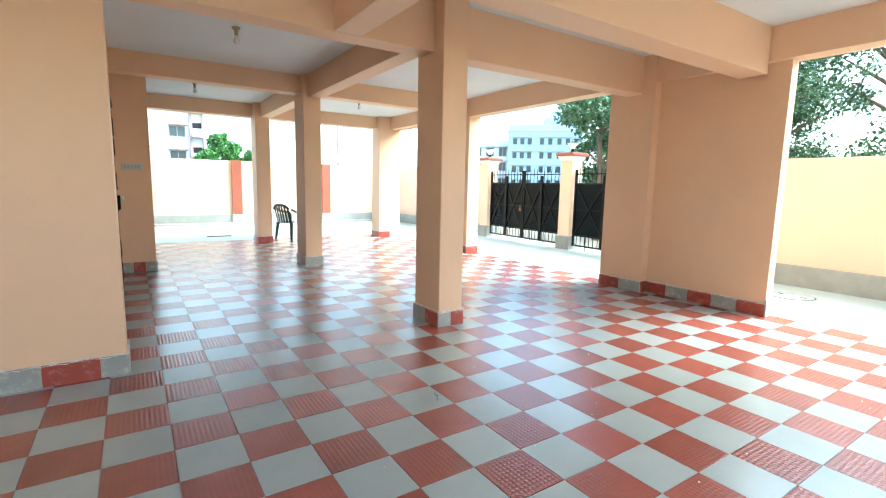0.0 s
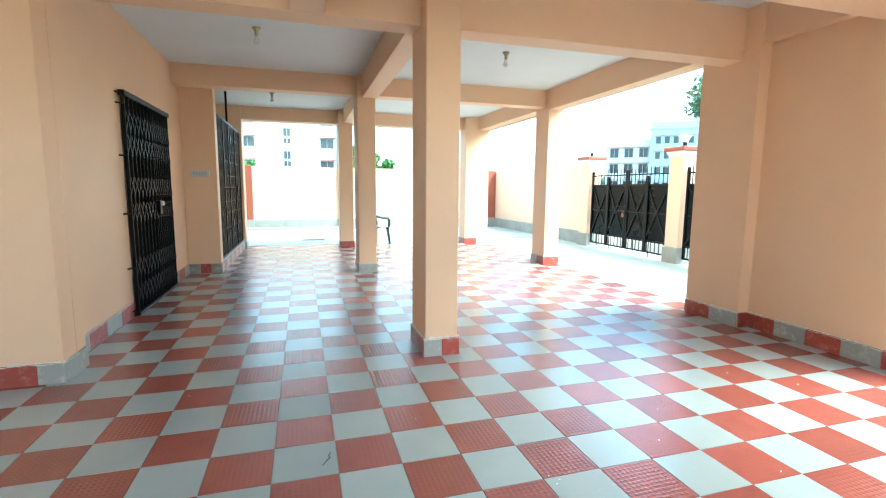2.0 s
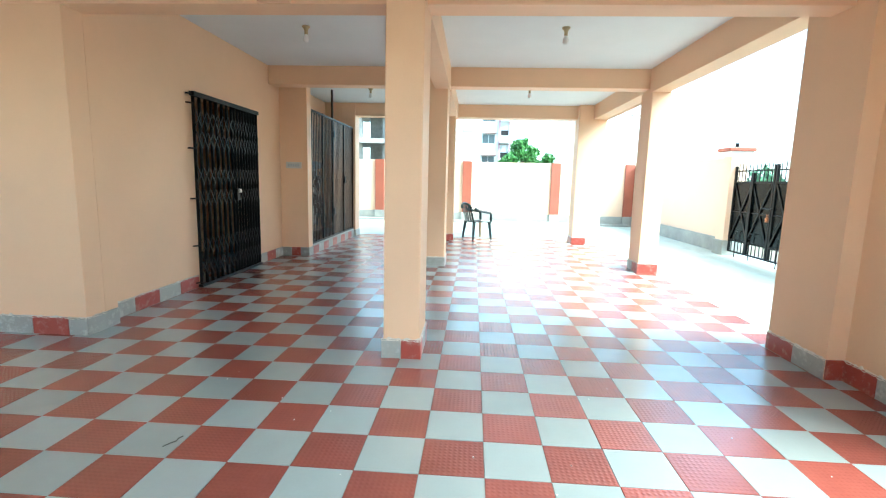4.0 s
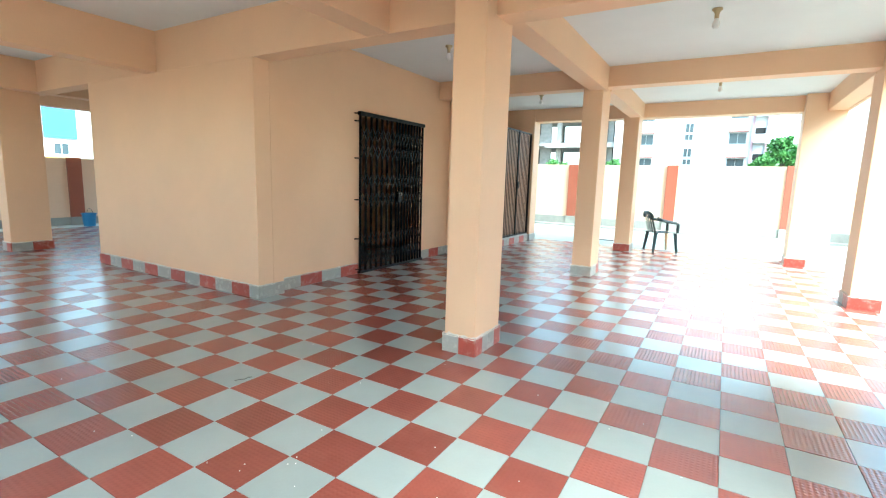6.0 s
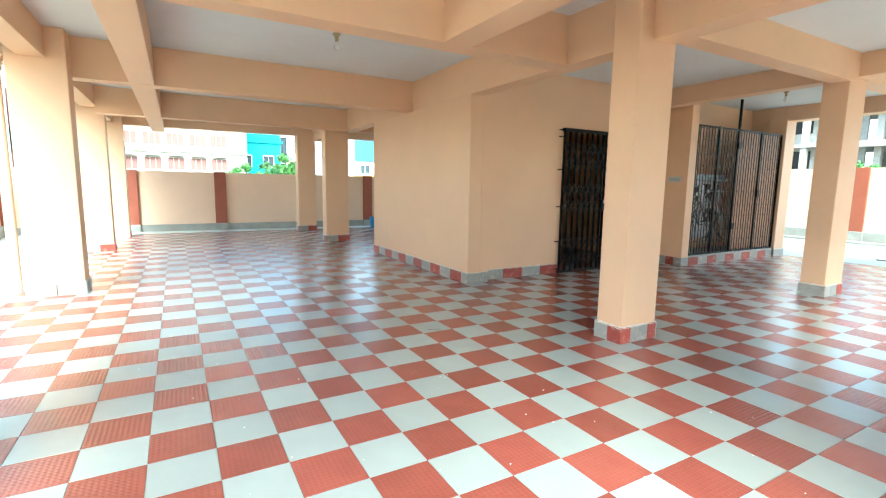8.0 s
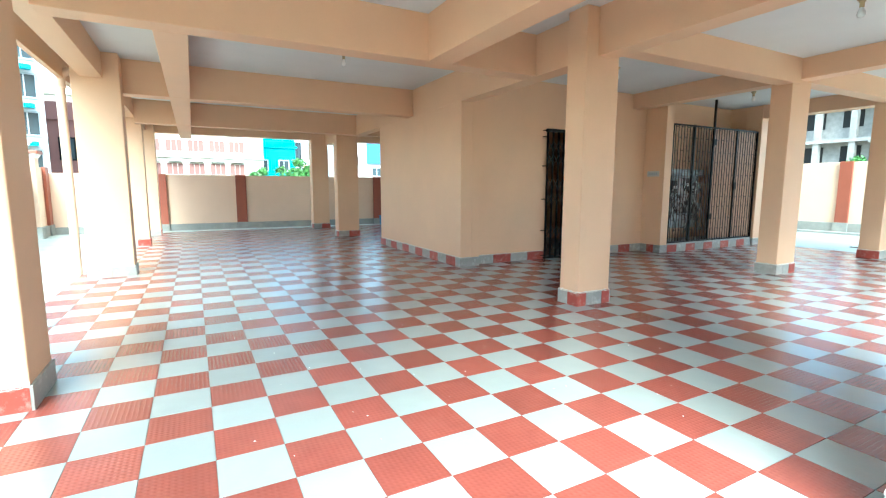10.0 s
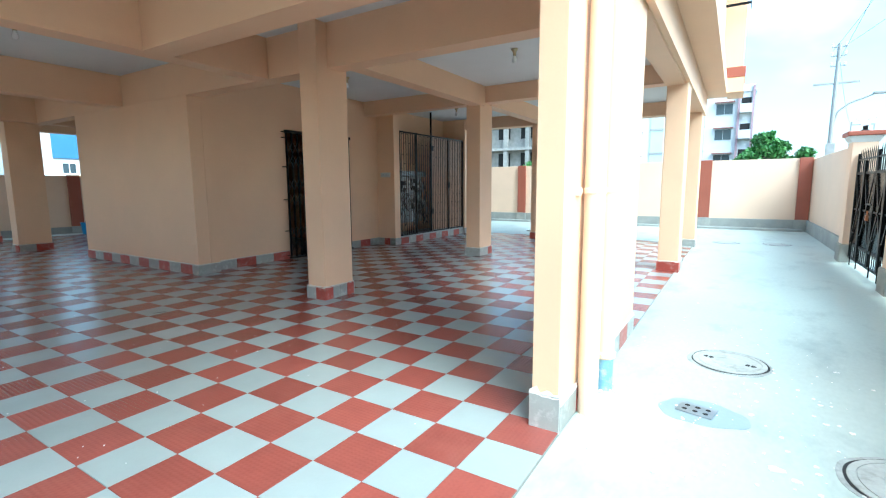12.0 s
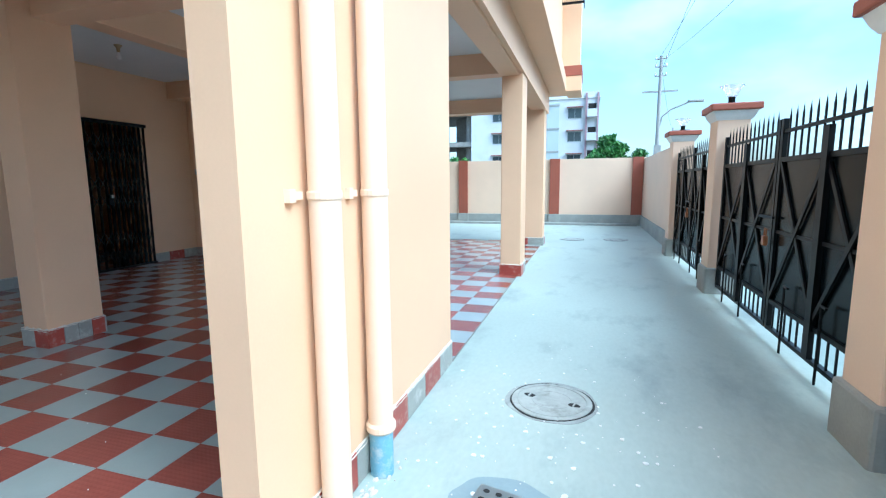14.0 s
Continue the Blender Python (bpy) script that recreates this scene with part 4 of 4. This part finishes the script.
building(pose(-29, 10.4, 0, 0, 0, 90), 3.3, 6, 5.4, M_bldg_white, "white house with a navy storey and yellow base", [(0.7, 3.0, 0.7, 0.6), (2.5, 2.2, 0.7, 0.6)], M_white, None, [(1.7, 3.3, 3.1, 5.3, 0.1, M_bldg_navy), (1.7, 3.3, 0, 2.05, 0.08, M_bldg_yellow)])

# south-west
building(pose(-17, -11.5, 0, 0, 0, 85), 4.5, 4, 9.5, M_bldg_white, "white and cyan apartment house with small windows", [(x, z, 0.7, 0.9) for z in (1.8, 3.6, 5.4, 7.2) for x in (0.9, 2.3, 3.7)], M_bldg_grey, M_bldg_cyan)
sw2 = building(pose(-14.6, -7.4, 0, 0, 0, 110), 3.2, 5, 9.6, M_bldg_white, "tall white house with cyan sunshades", [(x, z, 0.6, 0.75) for z in (1.8, 3.1, 4.4, 5.7, 7.0) for x in (0.8, 1.9, 2.7)], M_bldg_grey, None,
               [(0.3, 2.9, z, z + 0.14, 0.35, M_bldg_cyan) for z in (2.7, 4.0, 5.3, 6.6, 7.9)])
building(pose(-20.5, -6.6, 0, 0, 0, 88), 2.6, 5, 4.2, M_bldg_pink, "low maroon house with a dark balcony", [(0.8, 2.5, 0.8, 0.9), (1.9, 2.5, 0.5, 0.9)], M_black, None)

# east blocks
building(pose(36.5, 49.5, 0, 0, 0, -42), 5.2, 8, 6.4, M_bldg_white, "off-white apartment house with balconies", [(x, z, 0.9, 1.0) for z in (1.4, 3.4, 5.2) for x in (1.0, 2.6, 4.2)], M_bldg_grey, M_bldg_grey)
eb = building(pose(39.6, 45.6, 0, 0, 0, -42), 9.0, 10, 8.2, M_bldg_blue, "pale blue six-storey apartment block with small windows", [(x, z, 0.5, 0.75) for z in (1.5, 3.2, 4.9, 6.6) for x in (0.8, 1.7, 2.6, 4.1, 5.1, 6.2, 7.2, 8.2)], M_bldg_blue, M_bldg_blue, split=1)
part("stair_head", boxes((4.4, 9, 1, 8, 8.3, 10.0), (5.2, 6.1, 2, 5, 10.0, 10.9), (7.4, 8.1, 2, 5, 10.0, 11.2)), M_bldg_blue, eb)


def leaves(name, clumps, count, size, mat, parent, seed):
    """Many small folded leaves scattered through uneven clumps (x, y, z, radius)."""
    rng = np.random.default_rng(seed)
    c = np.array(clumps)
    which = rng.choice(len(c), count, p=c[:, 3] ** 2 / (c[:, 3] ** 2).sum())
    d = rng.normal(size=(count, 3))
    d /= np.linalg.norm(d, axis=1)[:, None]
    centre = c[which, :3] + d * (c[which, 3] * rng.random(count) ** 0.45)[:, None] * np.array([1, 1, 0.8])
    a, b = rng.normal(size=(count, 3)), rng.normal(size=(count, 3))
    a /= np.linalg.norm(a, axis=1)[:, None]
    b -= a * (a * b).sum(1)[:, None]
    b /= np.linalg.norm(b, axis=1)[:, None]
    s = (size * rng.uniform(0.6, 1.4, count))[:, None]
    verts = np.stack([centre - a * s, centre + b * s * 0.5, centre + a * s, centre - b * s * 0.5], 1).reshape(-1, 3)
    i = np.arange(count) * 4
    me = bpy.data.meshes.new(name)
    me.from_pydata(verts.tolist(), [], np.concatenate([np.stack([i, i + 1, i + 2], 1), np.stack([i, i + 2, i + 3], 1)]).tolist())
    me.materials.append(mat)
    ob = new(name, me)
    ob.parent = parent
    return ob


def tree(m, h, spread, base, mat, seed, label, count=6500, size=0.11):
    g = thing("tree", m, label, "tree")
    rng = random.Random(seed)
    bm = bmesh.new()
    top = h * 0.62
    rod(bm, (0, 0, -0.8), (0.1, 0.05, top * 0.5), 0.16 * h / 6, 9, 0.12 * h / 6)
    rod(bm, (0.1, 0.05, top * 0.5), (0.0, 0.12, top), 0.12 * h / 6, 9, 0.07 * h / 6)
    clumps = []
    for k in range(15):
        a, r, z = k * 2.4 + rng.uniform(-0.4, 0.4), spread * rng.uniform(0.25, 0.85), base + (h - base) * rng.uniform(0.08, 0.9)
        r *= 1 - 0.55 * max(0, (z - base) / (h - base) - 0.55) / 0.45
        end = (r * math.cos(a), r * math.sin(a), z)
        z0 = max(0.6, min(top, z - r * 0.7))
        rod(bm, (0.05, 0.06, z0), end, 0.05 * h / 6, 6, 0.012)
        clumps.append((*end, spread * rng.uniform(0.22, 0.42)))
        for _ in range(2):
            e2 = [end[i] + rng.uniform(-0.5, 0.5) * spread * 0.6 for i in range(3)]
            rod(bm, end, e2, 0.02 * h / 6, 5, 0.006)
            clumps.append((*e2, spread * rng.uniform(0.12, 0.28)))
    part("trunk", bm, M_bark, g)
    leaves("crown", clumps, count, size, mat, g, seed)
    return g


tree(pose(8.7, 60, -0.5), 7.2, 2.7, 1.2, M_leaf2, 1, "round bright green tree behind the north wall", 8000, 0.2)
tree(pose(11.2, 62, -0.5), 5.6, 2.2, 1.0, M_leaf2, 2, "low green tree behind the north wall", 6000, 0.2)
tree(pose(14.6, 11.6, -0.5), 6.4, 2.2, 1.6, M_leaf, 3, "broad dark green tree beyond the gates", 15000, 0.08)
tree(pose(17.5, 11.0, -0.5), 6.0, 2.2, 1.2, M_leaf, 4, "broad dark green tree beyond the gates", 12000, 0.08)
for n, (x, y, h) in enumerate(((12.2, 5.2, 6.0), (13.8, 3.2, 7.0), (13.0, 1.2, 6.4), (15.5, 6.4, 6.8), (16.5, 2.0, 7.5), (12.6, -1.2, 6.5))):
    tree(pose(x, y, -0.5), h, 1.9, 0.9, M_leaf, 10 + n, "slender feathery green tree behind the east wall", 13000, 0.05)
for n, (x, y, h) in enumerate(((-27, 3.9, 3.6), (-29.5, 6.0, 3.4), (-27.5, 7.0, 3.8), (-5.5, 31, 3.6), (-2.2, 33, 3.4), (-15, -5.9, 3.4))):
    tree(pose(x, y, -0.5), h, 1.1, 0.6, M_leaf2, 30 + n, "small leafy tree beyond the boundary wall", 3000, 0.1)
clumps = []
rng = random.Random(77)
for n in range(170):
    a = rng.uniform(-0.5, 1.15)
    d = rng.uniform(110, 170)
    clumps.append((d * math.sin(a), d * math.cos(a), rng.uniform(-0.5, 3.5), rng.uniform(2.0, 4.2)))
woods = leaves("far_woods", clumps, 26000, 0.7, M_leaf, None, 78)
tagged(woods, "distant line of green trees on the horizon", "woods", kind="stuff")

# power poles and wires
pp = thing("power_pole", pose(9.7, 25.5, -0.95), "grey steel power pole with a street lamp arm", "power pole")
b2 = bmesh.new()
rod(b2, (0, 0, 0), (0, 0, 7.9), 0.11, 10, 0.07)
part("shaft", b2, M_pole, pp)
part("cross_arm", boxes((-0.75, 0.75, -0.04, 0.04, 6.3, 6.37)), M_pole, pp)
for z in (7.0, 7.4, 7.75):
    part("bracket", boxes((-0.25, 0.25, -0.03, 0.03, z, z + 0.04)), M_pole, pp)
    for s in (-0.22, 0.22):
        b2 = bmesh.new()
        lathe(b2, [(0.03, 0), (0.05, 0.03), (0.03, 0.07), (0.045, 0.1), (0.02, 0.14)], 10, (s, 0, z + 0.04))
        part("insulator", b2, M_bulb, pp)
b2 = bmesh.new()
tube(b2, [(0.05, 0, 4.7), (0.15, 0, 5.2), (0.5, 0, 5.5), (1.0, 0, 5.7), (1.25, 0, 5.8)], 0.035, 8)
part("lamp_arm", b2, M_pole, pp)
o = part("lamp_head", boxes((1.2, 1.85, -0.1, 0.1, 5.78, 5.88), bevel=0.02), M_pole, pp)
part("fuse_box", boxes((-0.15, 0.15, -0.2, -0.11, 3.4, 3.9), bevel=0.01), M_pole, pp)
p3 = thing("power_pole", pose(14.3, 52, -0.6), "thin distant power pole with cross arms", "power pole")
b2 = bmesh.new()
rod(b2, (0, 0, 0), (0, 0, 7.0), 0.1, 8, 0.07)
part("shaft", b2, M_pole, p3)
part("cross_arm", boxes((-0.1, 1.5, -0.05, 0.05, 6.7, 6.8), (-0.1, 1.5, -0.05, 0.05, 5.4, 5.5), (1.4, 1.5, -0.05, 0.05, 5.51, 6.69)), M_pole, p3)
p2 = thing("power_pole", pose(-9.2, -4.0, -0.6), "slim grey concrete power pole beyond the wall", "power pole")
b2 = bmesh.new()
rod(b2, (0, 0, 0), (0, 0, 8), 0.09, 10, 0.07)
part("shaft", b2, M_pole, p2)
for z in (3.6, 4.3):
    part("clamp_band", boxes((-0.1, 0.1, -0.1, 0.1, z, z + 0.08)), M_pole, p2)
for n, (a, b, sag) in enumerate((((9.9, 25.5, 6.85), (12.5, -6, 8.0), 0.9), ((9.48, 25.5, 6.65), (10.4, -6, 10.0), 0.8), ((9.7, 25.5, 6.25), (9.4, -6, 12.0), 0.7), ((9.7, 25.5, 6.65), (14.3, 52, 6.2), 0.6))):
    a, b = Vector(a), Vector(b)
    b2 = bmesh.new()
    tube(b2, [a.lerp(b, k / 14) - Vector((0, 0, sag * 4 * (k / 14) * (1 - k / 14))) for k in range(15)], 0.007, 4)
    tagged(part("overhead_wire", b2, M_cable), "thin dark overhead electric wire", "wire", "overhead wires")

# ---- floor tiles ----
tile_meshes = {}
for c, mat in ((0, M_grey), (1, M_red)):
    bm = bmesh.new()
    box(bm, 0.0015, TILE - 0.0015, 0.0015, TILE - 0.0015, -0.012, 0, bevel=0.0)
    tile_meshes[c] = mesh_of("tile", bm, mat)
rest = (bmesh.new(), bmesh.new())
for i in range(int((X0 - TX) // TILE) + 1, 19):
    for j in range(int((Y0 - TY) // TILE) + 1, int((Y1 - TY) // TILE)):
        x, y = TX + i * TILE, TY + j * TILE
        c = (i + j) % 2
        if 5 <= i < 19 and 0 <= j < 21:
            piece("tile", tile_meshes[c], floor, pose(x, y, random.uniform(-0.0006, 0.0006), random.uniform(-0.12, 0.12), random.uniform(-0.12, 0.12), 0))
        else:
            box(rest[c], x + 0.0015, x + TILE - 0.0015, y + 0.0015, y + TILE - 0.0015, -0.012, 0)
part("tiles_red", rest[1], M_red, floor, kind="stuff")
part("tiles_grey", rest[0], M_grey, floor, kind="stuff")
